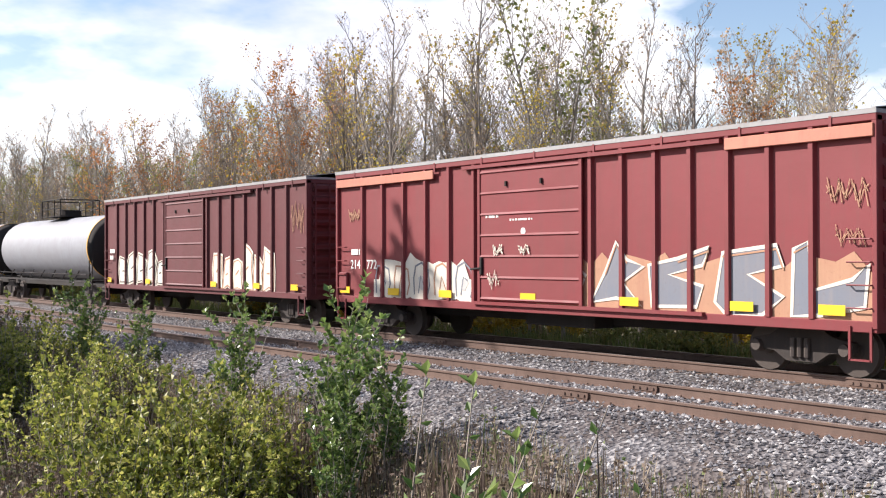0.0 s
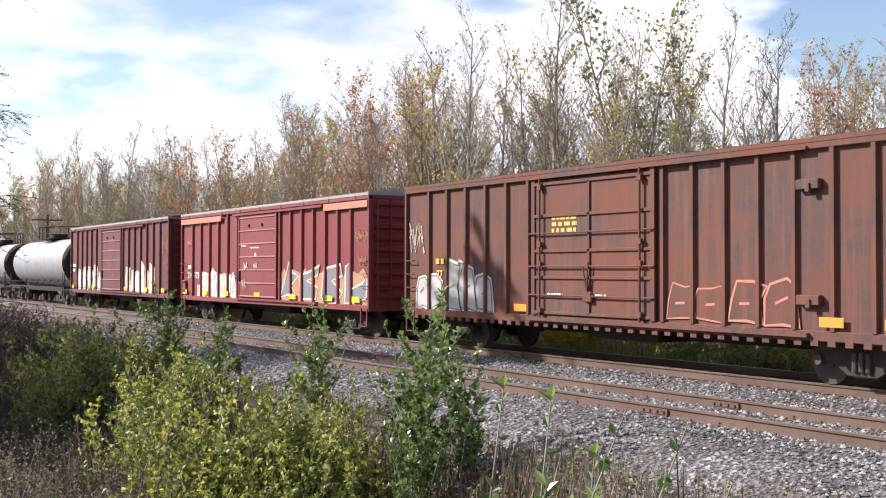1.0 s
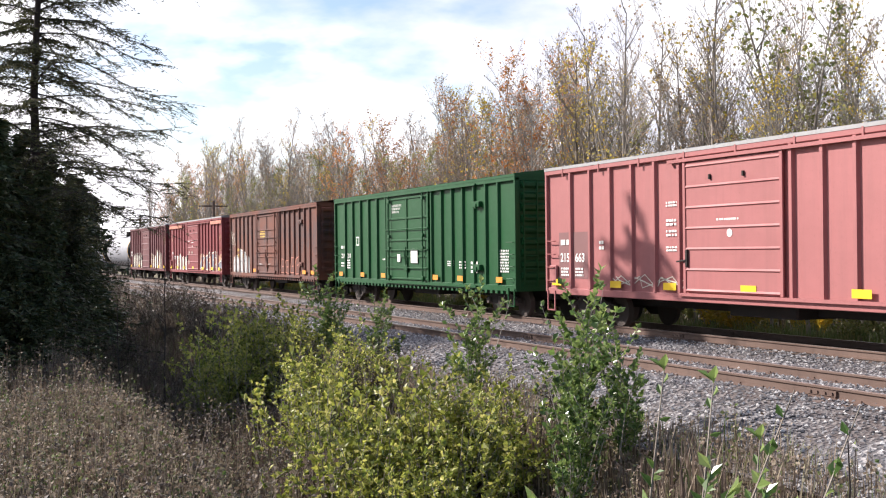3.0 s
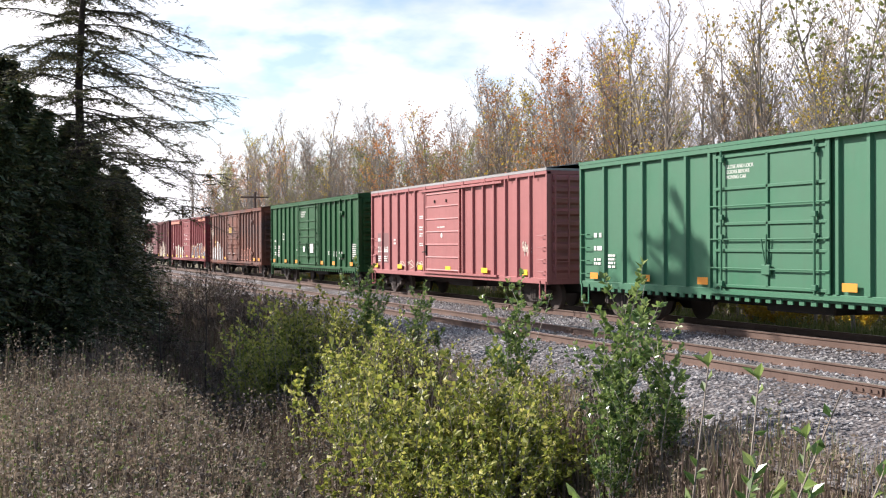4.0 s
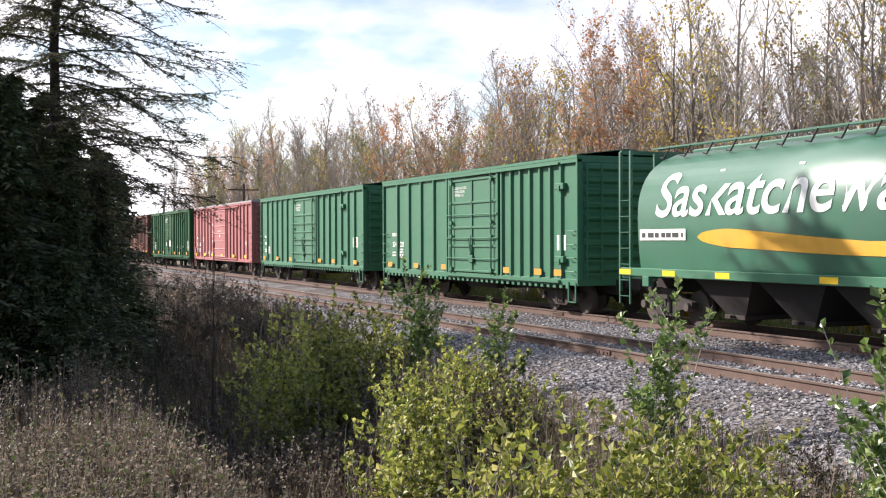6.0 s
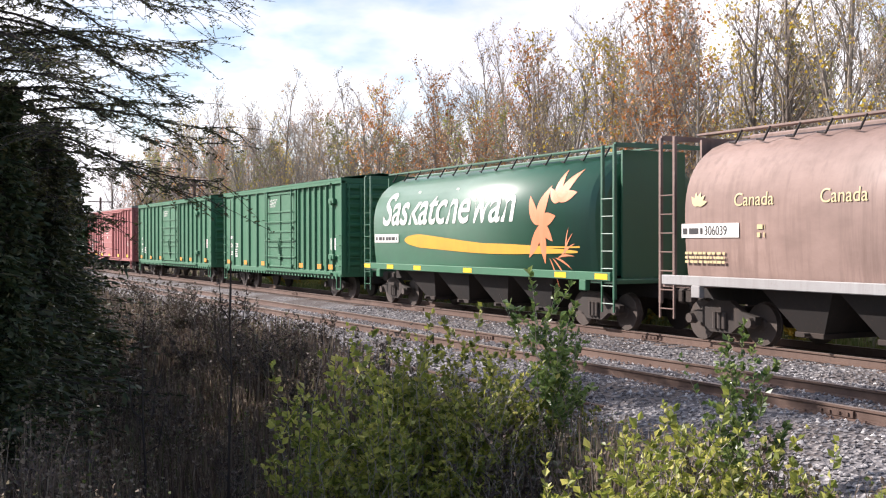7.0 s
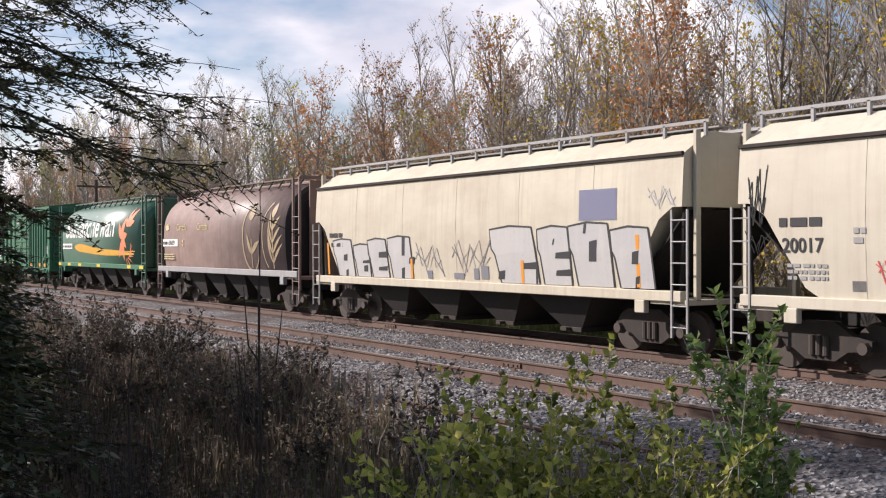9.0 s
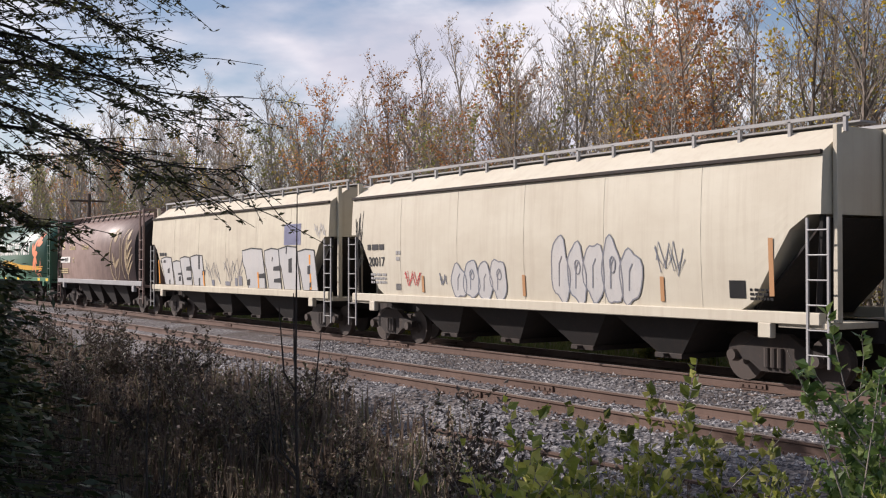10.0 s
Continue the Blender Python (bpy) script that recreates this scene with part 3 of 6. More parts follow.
def mural(parent, y, z, width, height):
    """Five big wildstyle letters: slate fills, pale edges, on a tan ground that runs along the sill."""
    forms = (((0.0, 0.5), (0.25, 1.0), (0.72, 0.78), (1.0, 0.55), (0.8, 0.1), (0.25, 0.12)),
             ((0.02, 0.12), (0.3, 0.62), (0.5, 1.08), (0.7, 0.8), (1.0, 0.7), (0.62, 0.45), (0.95, 0.1), (0.5, 0.2)),
             ((0.0, 0.72), (0.5, 0.82), (1.0, 0.98), (0.9, 0.72), (0.35, 0.58), (0.9, 0.42), (0.8, 0.12), (0.05, 0.1)),
             ((0.0, 0.2), (0.12, 0.9), (0.9, 1.0), (1.0, 0.72), (0.5, 0.6), (1.0, 0.3), (0.7, 0.05), (0.2, 0.0)),
             ((0.02, 0.05), (0.05, 0.95), (0.25, 1.05), (0.3, 0.4), (0.8, 0.55), (1.0, 0.75), (0.95, 0.2), (0.4, 0.08)))
    step = width / len(forms)
    g, n = [], 24
    for k in range(n + 1):
        g.append((y - width * k / n, z + height * (0.62 + 0.3 * abs(math.sin(k * 1.31)))))
    ground_pts = g + [(y - width * k / n, z - 0.02 + 0.03 * math.sin(k * 2.3)) for k in range(n, -1, -1)]
    part("graffiti_halo", Shape().plate(ground_pts, -1.484, 0.003), M_SPRAYO, parent)
    for k, form in enumerate(forms):
        y0 = y - step * k
        pts = [(y0 - step * (0.04 + 0.92 * u), z + height * v) for u, v in form]
        part("graffiti_letter", Shape().plate(pts, -1.489 - 0.0005 * k, 0.003), M_SPRAYG, parent)
        o = Shape()
        stroke(o, pts + pts[:1], 0.07, -1.497)
        part("graffiti_outline", o, M_SPRAYW, parent)
        a = Shape()
        stroke(a, [(p, q - 0.07) for p, q in pts[1:4]], 0.035, -1.5005)
        part("graffiti_accent", a, M_SPRAYO, parent)


RIB = Shape().loft([[(-1.55, -0.045, z), (-1.55, 0.045, z), (-1.46, 0.075, z), (-1.46, -0.075, z)] for z in (0.98, 4.12)]).mesh("side_post")

ROOF_SEAM = Shape().loft([[(-1.575, y, 4.315), (0, y, 4.50), (1.575, y, 4.315), (1.575, y, 4.29), (-1.575, y, 4.29)] for y in (-0.04, 0.04)]).mesh("roof_seam")


def boxcar(label, length, mat, style, door_y, ribs, trim=None, groups="boxcars of the train"):
    """A boxcar about its middle; style 'sliding' has a panelled door under a deep fascia, 'plug' a door with locking rods."""
    L = length / 2
    car = tagged(new("boxcar"), label, "boxcar", groups)
    part("body", Shape().box(-1.47, 1.47, -L + 0.03, L - 0.03, 0.95, 4.18, 0.02), mat, car)
    sill = Shape().box(-1.53, 1.53, -L + 0.02, L - 0.02, 0.80, 0.98, 0.012)
    k = -L + 0.5
    while style == "plug" and k < L - 0.5:
        sill.box(-1.545, -1.50, k, k + 0.16, 0.72, 0.82)
        k += 0.36
    part("side_sill", sill, mat, car)
    part("centre_sill", Shape().box(-0.35, 0.35, -L, L, 0.55, 0.96).box(-0.9, 0.9, -1.2, 1.0, 0.5, 0.9, 0.03), M_BLACK, car)
    rmat = M_GREYPAINT if style == "sliding" else mat
    roof = part("roof", Shape().loft([[(-1.57, y, 4.30), (0, y, 4.48), (1.57, y, 4.30), (1.57, y, 4.22), (-1.57, y, 4.22)] for y in (-L, L)]), rmat, car, "galvanised sheet roof" if style == "sliding" else "")
    n = max(8, int(length / 1.05))
    for k in range(n + 1):
        part("roof_seam", ROOF_SEAM, rmat, roof, at=pose(0, -L + 0.04 + (length - 0.08) * k / n, 0))
    fas = Shape().box(-1.56, 1.56, -L, L, 4.10, 4.24, 0.015)
    if style == "sliding":
        k = -L + 0.8
        while k < L:
            fas.box(-1.575, -1.55, k, k + 0.05, 4.02, 4.24)
            k += length / 9
    part("top_chord", fas, mat, car)
    d0, d1 = door_y
    for y in ribs:
        for sx in (0, 180):
            part("side_post", RIB, mat, car, at=pose(0, y if sx == 0 else -y, 0, 0, 0, sx))
    for sy in (-1, 1):
        for sx in (-1, 1):
            corner = Shape().box(min(sx * 1.555, sx * 1.40), max(sx * 1.555, sx * 1.40), sy * L - (0.10 if sy > 0 else 0), sy * L + (0.10 if sy < 0 else 0), 0.86, 4.2, 0.012)
            part("corner_post", corner, mat, car)
        end = Shape()
        for i in range(9):
            z0 = 1.15 + i * 0.34
            end.loft([[(x, sy * (L - 0.03), z0), (x, sy * (L + 0.055), z0 + 0.07), (x, sy * (L + 0.055), z0 + 0.17), (x, sy * (L - 0.03), z0 + 0.24)] for x in (-1.35, 1.35)])
        part("end_corrugation", end, mat, car)
        ladder(car, -1.585, sy * (L - 0.10), sy * (L - 0.52), 1.0, 2.45, 4, mat, rails=False)
        stp = Shape()
        for y in (sy * (L - 0.12), sy * (L - 0.5)):
            stp.box(-1.56, -1.53, y - 0.02, y + 0.02, 0.35, 0.9)
        stp.box(-1.56, -1.50, min(sy * (L - 0.5), sy * (L - 0.12)), max(sy * (L - 0.5), sy * (L - 0.12)), 0.35, 0.38)
        part("sill_step", stp, mat, car)
        el = Shape().box(-1.32, -1.28, sy * (L + 0.08) - 0.02, sy * (L + 0.08) + 0.02, 0.95, 4.1).box(-0.87, -0.83, sy * (L + 0.08) - 0.02, sy * (L + 0.08) + 0.02, 0.95, 4.1)
        for i in range(8):
            el.tube((-1.31, sy * (L + 0.09), 1.1 + i * 0.38), (-0.84, sy * (L + 0.09), 1.1 + i * 0.38), 0.016, n=5)
        part("end_ladder", el, mat, car)
        truck(car, sy * (L - 1.75))
        coupler(car, sy * L, sy)
    dm = (d0 + d1) / 2
    if style == "sliding":
        door = part("door", Shape().box(-1.545, -1.47, d0, d1, 1.02, 3.98, 0.012), mat, car)
        pan = Shape()
        for i in range(7):
            z = 1.06 + i * 0.47
            pan.loft([[(-1.545, y, z - 0.025), (-1.575, y, z), (-1.545, y, z + 0.045)] for y in (d0 + 0.05, d1 - 0.05)])
        part("door_rib", pan, mat, door)
        for y in (d0, d1):
            part("door_post", Shape().box(-1.57, -1.54, y - 0.05, y + 0.05, 1.0, 4.0, 0.008), mat, door)
        part("door_track", Shape().box(-1.60, -1.50, d0 - 3.6, d1 + 0.6, 4.0, 4.075), mat, car)
        part("door_track", Shape().box(-1.60, -1.50, d0 - 3.2, d1 + 0.2, 0.93, 1.0), mat, car)
        la = Shape().box(-1.60, -1.545, d1 - 0.14, d1 - 0.06, 1.6, 2.0, 0.01).tube((-1.6, d1 - 0.1, 1.75), (-1.6, d1 + 0.25, 1.72), 0.02)
        for i in (0.35, 0.7):
            la.box(-1.59, -1.545, d0 + (d1 - d0) * i, d0 + (d1 - d0) * i + 0.05, 3.55, 3.66)
        part("latch", la, M_BLACK, door)
        if trim:
            part("fascia_board", Shape().box(-1.585, -1.55, -L + 0.05, d0 - 3.7, 3.86, 4.07, 0.01), trim, car, "faded orange repainted fascia")
            part("fascia_board", Shape().box(-1.585, -1.55, d1 + 1.75, L - 0.08, 3.86, 4.07, 0.01), trim, car, "faded orange repainted fascia")
    else:
        door = part("door", Shape().box(-1.535, -1.47, d0, d1, 1.05, 4.05, 0.012), mat, car)
        fr = Shape()
        for y in (d0, d1):
            fr.box(-1.57, -1.53, y - 0.07, y + 0.07, 0.98, 4.1, 0.01)
        for z in (1.05, 1.85, 2.45, 3.25, 3.98):
            fr.box(-1.575, -1.53, d0, d1, z - 0.035, z + 0.035, 0.008)
        fr.box(-1.575, -1.53, dm - 0.04, dm + 0.04, 1.05, 3.98, 0.008)
        part("door_frame", fr, mat, door)
        for y in (d0 + 0.32, d1 - 0.32):
            rods = Shape().tube((-1.62, y, 0.95), (-1.62, y, 4.12), 0.028, n=8)
            for z in (1.1, 2.15, 2.6, 3.9):
                rods.box(-1.65, -1.57, y - 0.07, y + 0.07, z - 0.06, z + 0.06, 0.01)
            part("locking_rod", rods, mat, door)
        hw = Shape()
        for z in (1.45, 2.1, 2.85):
            hw.tube((-1.61, d0 - 0.1, z), (-1.61, d1 + 0.1, z), 0.018, n=6)
        hw.tube((-1.61, dm, 1.5), (-1.63, dm + 0.12, 2.1), 0.02, n=6).tube((-1.61, dm, 1.5), (-1.63, dm - 0.06, 2.2), 0.02, n=6)
        hw.box(-1.63, -1.56, dm - 0.16, dm + 0.14, 1.32, 1.55, 0.02)
        part("door_handle", hw, mat, door)
        part("door_track", Shape().box(-1.62, -1.52, d0 - 3.9, d1 + 0.2, 4.10, 4.16), mat, car)
        part("door_track", Shape().box(-1.62, -1.52, d0 - 3.9, d1 + 0.2, 0.86, 0.93), mat, car)
        for z in (1.5, 3.5):
            st = Shape().box(-1.60, -1.47, d0 - 4.15, d0 - 3.65, z - 0.09, z + 0.09, 0.015)
            st.box(-1.63, -1.58, d0 - 3.98, d0 - 3.88, z - 0.14, z + 0.02, 0.01)
            part("door_stop", st, mat, car)
    return car


def even_ribs(L, d0, d1, front, back, skip=0.35):
    """Post positions: front of the door (towards +y) and behind it."""
    out = [d1 + 0.25 + (L - skip - d1 - 0.25) * k / front for k in range(0, front)]
    out += [d0 - 0.25 - (L - skip + d0 - 0.25) * k / back for k in range(0, back)]
    return out


def profile_side(width_at, zb, zt, n=14):
    zs = [zb + (zt - zb) * k / n for k in range(n + 1)]
    return [(-width_at(z), z) for z in zs] + [(width_at(z), z) for z in reversed(zs)]


def hopper_frame(car, L, mat, sill_z, cover):
    part("side_sill", Shape().box(-1.56, -1.40, -L + 0.25, L - 0.25, sill_z - 0.10, sill_z + 0.10, 0.015).box(1.40, 1.56, -L + 0.25, L - 0.25, sill_z - 0.10, sill_z + 0.10, 0.015), cover, car)
    part("centre_sill", Shape().box(-0.3, 0.3, -L, L, 0.75, 1.1), M_BLACK, car)
    bays = 4
    for k in range(bays):
        y = -L + 2.9 + (2 * L - 5.8) * (k + 0.5) / bays
        w = (2 * L - 5.8) / bays / 2
        # Black, not the body paint: shade below the sill is put into the colour.
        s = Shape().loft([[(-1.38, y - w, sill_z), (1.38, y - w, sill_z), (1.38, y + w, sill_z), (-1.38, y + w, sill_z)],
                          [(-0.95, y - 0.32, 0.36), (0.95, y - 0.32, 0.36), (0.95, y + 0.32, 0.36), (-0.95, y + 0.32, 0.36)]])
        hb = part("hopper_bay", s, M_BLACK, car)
        part("outlet_gate", Shape().box(-1.0, 1.0, y - 0.36, y + 0.36, 0.27, 0.37, 0.01).tube((-1.15, y, 0.33), (1.15, y, 0.33), 0.04, n=8), M_TRUCK, hb)
    for sy in (-1, 1):
        e = sy * (L - 0.12)
        part("end_platform", Shape().box(-1.5, 1.5, min(e, e - sy * 1.0), max(e, e - sy * 1.0), sill_z - 0.16, sill_z - 0.06, 0.01), mat, car)
        part("jacking_pad", Shape().box(-1.57, -1.44, sy * (L - 1.35) - 0.14, sy * (L - 1.35) + 0.14, sill_z - 0.34, sill_z - 0.09, 0.015), cover, car)
        truck(car, sy * (L - 1.55))
        coupler(car, sy * (L - 0.1), sy)


def round_hopper(label, length, mat, cover):
    """A covered hopper with a barrel-shaped body, open end platforms and a roof walk."""
    L = length / 2
    car = tagged(new("cylindrical_hopper_car"), label, "hopper car", "hopper cars of the train")

    def wide(z):
        t = max(-1.0, min(1.0, (z - 2.55) / 1.62))
        return max(0.05, 1.58 * math.sqrt(max(0.0, 1 - abs(t) ** 2.5)) if z > 2.55 else 1.58 - 0.10 * ((2.55 - z) / 1.3) ** 2)

    B = L - 1.05
    rings = []
    for y, sc in ((-B - 0.16, 0.80), (-B - 0.09, 0.93), (-B, 1.0), (B, 1.0), (B + 0.09, 0.93), (B + 0.16, 0.80)):
        ring = []
        for x, z in profile_side(wide, 1.25, 4.12, 18):
            ring.append((x * sc, y, 2.6 + (z - 2.6) * sc if z > 1.3 else z))
        rings.append(ring)
    part("barrel_body", Shape().loft([[(p[0], p[1], p[2]) for p in r] for r in rings[2:4]], True, True), mat, car, smooth=True)
    for r in (rings[:3], rings[3:]):
        part("end_bulkhead", Shape().loft(r), M_BLACK if mat is not M_SASK else M_SASK, car)
    hopper_frame(car, L, mat, 1.25, cover)
    walkb = Shape()
    for x in (-0.62, 0.62):
        walkb.box(x - 0.13, x + 0.13, -L + 0.4, L - 0.4, 4.27, 4.31)
    walkb.box(-0.3, 0.3, -L + 1.5, L - 1.5, 4.10, 4.22, 0.03)
    part("roof_walk", walkb, mat, car)
    sup = Shape().tube((-0.78, 0, 4.27), (-0.95, 0, 4.0), 0.022, n=5).tube((-0.95, 0, 4.0), (-0.80, 0.35, 4.05), 0.02, n=5).mesh("walk_bracket")
    k = -B + 0.3
    while k < B:
        part("walk_bracket", sup, M_BLACK, car, at=pose(0, k, 0))
        k += length / 17
    for sy in (-1, 1):
        fr = Shape()
        for x in (-1.5, 1.5):
            for y in (sy * (L - 0.16), sy * (L - 0.62)):
                fr.box(x - 0.035, x + 0.035, y - 0.04, y + 0.04, 0.75 if abs(y) > L - 0.3 else 1.2, 4.22, 0.008)
        fr.box(-1.5, 1.5, min(sy * (L - 0.2), sy * (L - 0.12)), max(sy * (L - 0.2), sy * (L - 0.12)), 4.16, 4.26)
        part("end_frame", fr, mat, car)
        ladder(car, -1.52, sy * (L - 0.16), sy * (L - 0.62), 0.45, 3.2, 7, mat)
        # Slope sheet blackened for the shade in the open end.
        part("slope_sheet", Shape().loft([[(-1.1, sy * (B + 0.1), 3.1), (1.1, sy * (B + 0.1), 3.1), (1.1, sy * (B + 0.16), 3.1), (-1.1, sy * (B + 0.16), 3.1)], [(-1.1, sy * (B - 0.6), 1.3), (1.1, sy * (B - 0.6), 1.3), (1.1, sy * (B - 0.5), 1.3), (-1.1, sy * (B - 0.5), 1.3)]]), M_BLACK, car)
        part("end_post", Shape().box(-0.9, 0.9, min(sy * (B + 0.3), sy * (B + 0.36)), max(sy * (B + 0.3), sy * (B + 0.36)), 1.2, 4.15), mat, car)
    return car


def flat_hopper(label, length, mat, front_cut=True):
    """A covered hopper with tall, slightly bowed sides, cut away at the lower corners."""
    L = length / 2
    car = tagged(new("covered_hopper_car"), label, "hopper car", "hopper cars of the train")
    B = L - 0.22

    def wide(z):
        if z > 3.78:
            return 1.50 - (z - 3.78) / 0.42 * 0.62
        return 1.50 + 0.06 * math.sin((z - 1.2) / 2.58 * math.pi)

    def low(y):
        d = B - abs(y)
        return 1.18 + 1.62 * (1 - smooth(0.25, 1.75, d))

    rings = []
    for y in [-B, -B + 0.25, -B + 0.6, -B + 1.0, -B + 1.4, -B + 1.8] + [-B + 1.8 + (2 * B - 3.6) * k / 10 for k in range(1, 10)] + [B - 1.8, B - 1.4, B - 1.0, B - 0.6, B - 0.25, B]:
        zb = low(y)
        zs = [zb + (3.78 - zb) * k / 9 for k in range(10)] + [4.2]
        rings.append([(-wide(z), y, z) for z in zs] + [(wide(z), y, z) for z in reversed(zs)])
    part("hopper_body", Shape().loft(rings), mat, car)
    part("eave_angle", Shape().box(-1.56, -1.49, -B, B, 3.74, 3.81, 0.01).box(1.49, 1.56, -B, B, 3.74, 3.81, 0.01), M_TRUCK, car)
    for k in range(1, 6):
        y = -B + 2 * B * k / 6
        seam = Shape().loft([[(-wide(z) - 0.006, y - 0.014, z), (-wide(z) - 0.006, y + 0.014, z), (-wide(z) + 0.01, y + 0.014, z), (-wide(z) + 0.01, y - 0.014, z)] for z in (1.25, 2.0, 2.6, 3.2, 3.75)])
        part("weld_seam", seam, mat, car)
    hopper_frame(car, L, mat, 1.16, mat)
    wk = Shape()
    for x in (-0.95, 0.95):
        wk.box(x - 0.03, x + 0.03, -B - 0.1, B + 0.1, 4.36, 4.42)
        wk.box(x * 0.55 - 0.2, x * 0.55 + 0.2, -B - 0.1, B + 0.1, 4.28, 4.31)
    k = -B
    while k <= B + 0.01:
        for x in (-0.95, 0.95):
            wk.box(x - 0.03, x + 0.03, k - 0.03, k + 0.03, 4.12, 4.38)
        k += 2 * B / 14
    part("roof_walk", wk, M_GREYPAINT, car, "grey steel roof walk")
    hatch = Shape().box(-0.3, 0.3, -B + 0.8, B - 0.8, 4.18, 4.27, 0.03)
    part("hatch_trough", hatch, M_TRUCK, car)
    for sy in (-1, 1):
        # The hollow under the cut corner has its shade in this sheet's black.
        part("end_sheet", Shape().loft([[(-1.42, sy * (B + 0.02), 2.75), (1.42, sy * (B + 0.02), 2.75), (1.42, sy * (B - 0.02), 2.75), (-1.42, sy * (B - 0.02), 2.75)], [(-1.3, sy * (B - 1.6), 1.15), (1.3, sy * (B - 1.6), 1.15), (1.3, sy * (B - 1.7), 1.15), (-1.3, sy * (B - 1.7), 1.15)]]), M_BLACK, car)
        po = Shape()
        for x in (-1.25, 0.0, 1.25):
            po.box(x - 0.06, x + 0.06, min(sy * (B + 0.03), sy * (B + 0.12)), max(sy * (B + 0.03), sy * (B + 0.12)), 1.1, 4.2, 0.01)
        part("end_post", po, mat, car)
        ladder(car, -1.56, sy * (L - 0.08), sy * (L - 0.48), 0.4, 2.75, 6, M_GREYPAINT)
        part("slope_brace", Shape().tube((-1.4, sy * (L - 0.4), 1.15), (-1.4, sy * (L - 0.3), 2.9), 0.05, n=6), M_BLACK, car)
    return car


DECALS = ("graffiti", "lettering", "stencil", "orange_strip", "placard", "faded_placard")


def hug(car):
    """Lays the flat decals of a hopper on its bowed side."""
    for ob in car.children:
        if ob.name.startswith(DECALS):
            for v in ob.data.vertices:
                z = v.co.z
                bow = 1.50 + 0.06 * math.sin(max(0.0, min(1.0, (z - 1.2) / 2.58)) * math.pi)
                v.co.x = -bow - 0.010 + max(-0.010, min(0.002, (v.co.x + 1.575) * 0.6))


def tank_car(label, length):
    L = length / 2
    car = tagged(new("tank_car"), label, "tank car", "tank cars of the train")
    rings = []
    B = L - 0.9
    for y, r in ((-B - 0.38, 0.35), (-B - 0.30, 0.8), (-B - 0.14, 1.2), (-B, 1.42), (B, 1.42), (B + 0.14, 1.2), (B + 0.30, 0.8), (B + 0.38, 0.35)):
        rings.append([(r * math.cos(t), y, 2.45 + r * math.sin(t)) for t in (2 * math.pi * k / 40 for k in range(40))])
    part("tank_shell", Shape().loft(rings[3:5], True, False), M_TANK, car, smooth=True)
    for r in (rings[:4], rings[4:]):
        part("tank_head", Shape().loft(r), M_BLACK, car, "black domed tank head", smooth=True)
    part("head_band", Shape().loft([[(1.43 * math.cos(t), y, 2.45 + 1.43 * math.sin(t)) for t in (2 * math.pi * k / 40 for k in range(40))] for y in (-B, -B + 0.1)]), M_GOLD, car)
    part("underframe", Shape().box(-0.4, 0.4, -L, L, 0.72, 1.1).box(-1.5, -1.3, -L + 0.2, L - 0.2, 0.96, 1.04).box(1.3, 1.5, -L + 0.2, L - 0.2, 0.96, 1.04), M_BLACK, car)
    rl = Shape()
    for k in range(9):
        y = -B + 2 * B * k / 8
        rl.tube((-1.45, y, 1.0), (-1.2, y, 1.45), 0.025, n=5)
    rl.tube((-1.45, -B, 1.3), (-1.45, B, 1.3), 0.02, n=5)
    part("safety_rail", rl, M_BLACK, car)
    part("manway", Shape().tube((0, 0, 3.8), (0, 0, 4.25), 0.5, 0.5, 16).box(-0.9, 0.9, -1.4, 1.4, 3.92, 3.96), M_BLACK, car)
    gr = Shape()
    for x in (-0.9, 0.9):
        for y in (-1.4, -0.5, 0.5, 1.4):
            gr.tube((x, y, 3.9), (x, y, 4.7), 0.025, n=5)
        gr.tube((x, -1.4, 4.7), (x, 1.4, 4.7), 0.025, n=5).tube((x, -1.4, 4.3), (x, 1.4, 4.3), 0.02, n=5)
    for y in (-1.4, 1.4):
        gr.tube((-0.9, y, 4.7), (0.9, y, 4.7), 0.025, n=5)
    part("top_rail", gr, M_BLACK, car)
    for sy in (-1, 1):
        truck(car, sy * (L - 1.5))
        coupler(car, sy * (L - 0.1), sy)
        ladder(car, -1.45, sy * (L - 0.15), sy * (L - 0.55), 0.5, 1.9, 4, M_BLACK)
        part("end_step", Shape().box(-1.5, 1.5, min(sy * (L - 0.1), sy * (L - 0.5)), max(sy * (L - 0.1), sy * (L - 0.5)), 1.0, 1.06), M_BLACK, car)
    return car


# ---- the train, car by car; bounds along the track in train space ----
CARS = []


def couple(car, front, back):
    CARS.append((car, (front + back) / 2))
    return car


def reflectors(car, L, spots, z=1.05, w=0.42, h=0.17, mat=None, x=-1.552):
    for y in spots:
        patch(car, y, z, w, h, mat or M_YELLOW, x=x)


couple(tank_car("grey tank car with a yellow head band and black underframe", 15.0), 51.0, 36.0)
couple(tank_car("grey tank car with a yellow head band and black underframe", 15.0), 34.7, 19.7)

# maroon boxcar
L = 16.5
c = couple(boxcar("dark maroon boxcar with pale graffiti along its lower side", L, M_MAROON, "sliding", (-1.2, 2.0), even_ribs(L / 2, -1.2, 2.0, 6, 7)), 18.1, 1.6)
graffiti(c, 6.7, 1.06, 4.6, 1.05, 5, 11, M_SPRAYW, M_DARKLET, halo=M_SPRAYW)
graffiti(c, -1.9, 1.0, 4.3, 1.25, 6, 12, M_SPRAYW, M_SPRAYO, halo=M_SPRAYW)
scrawl(c, -7.2, 2.6, 0.8, 1.1, 3, M_SPRAYO, n=11, thick=0.018)
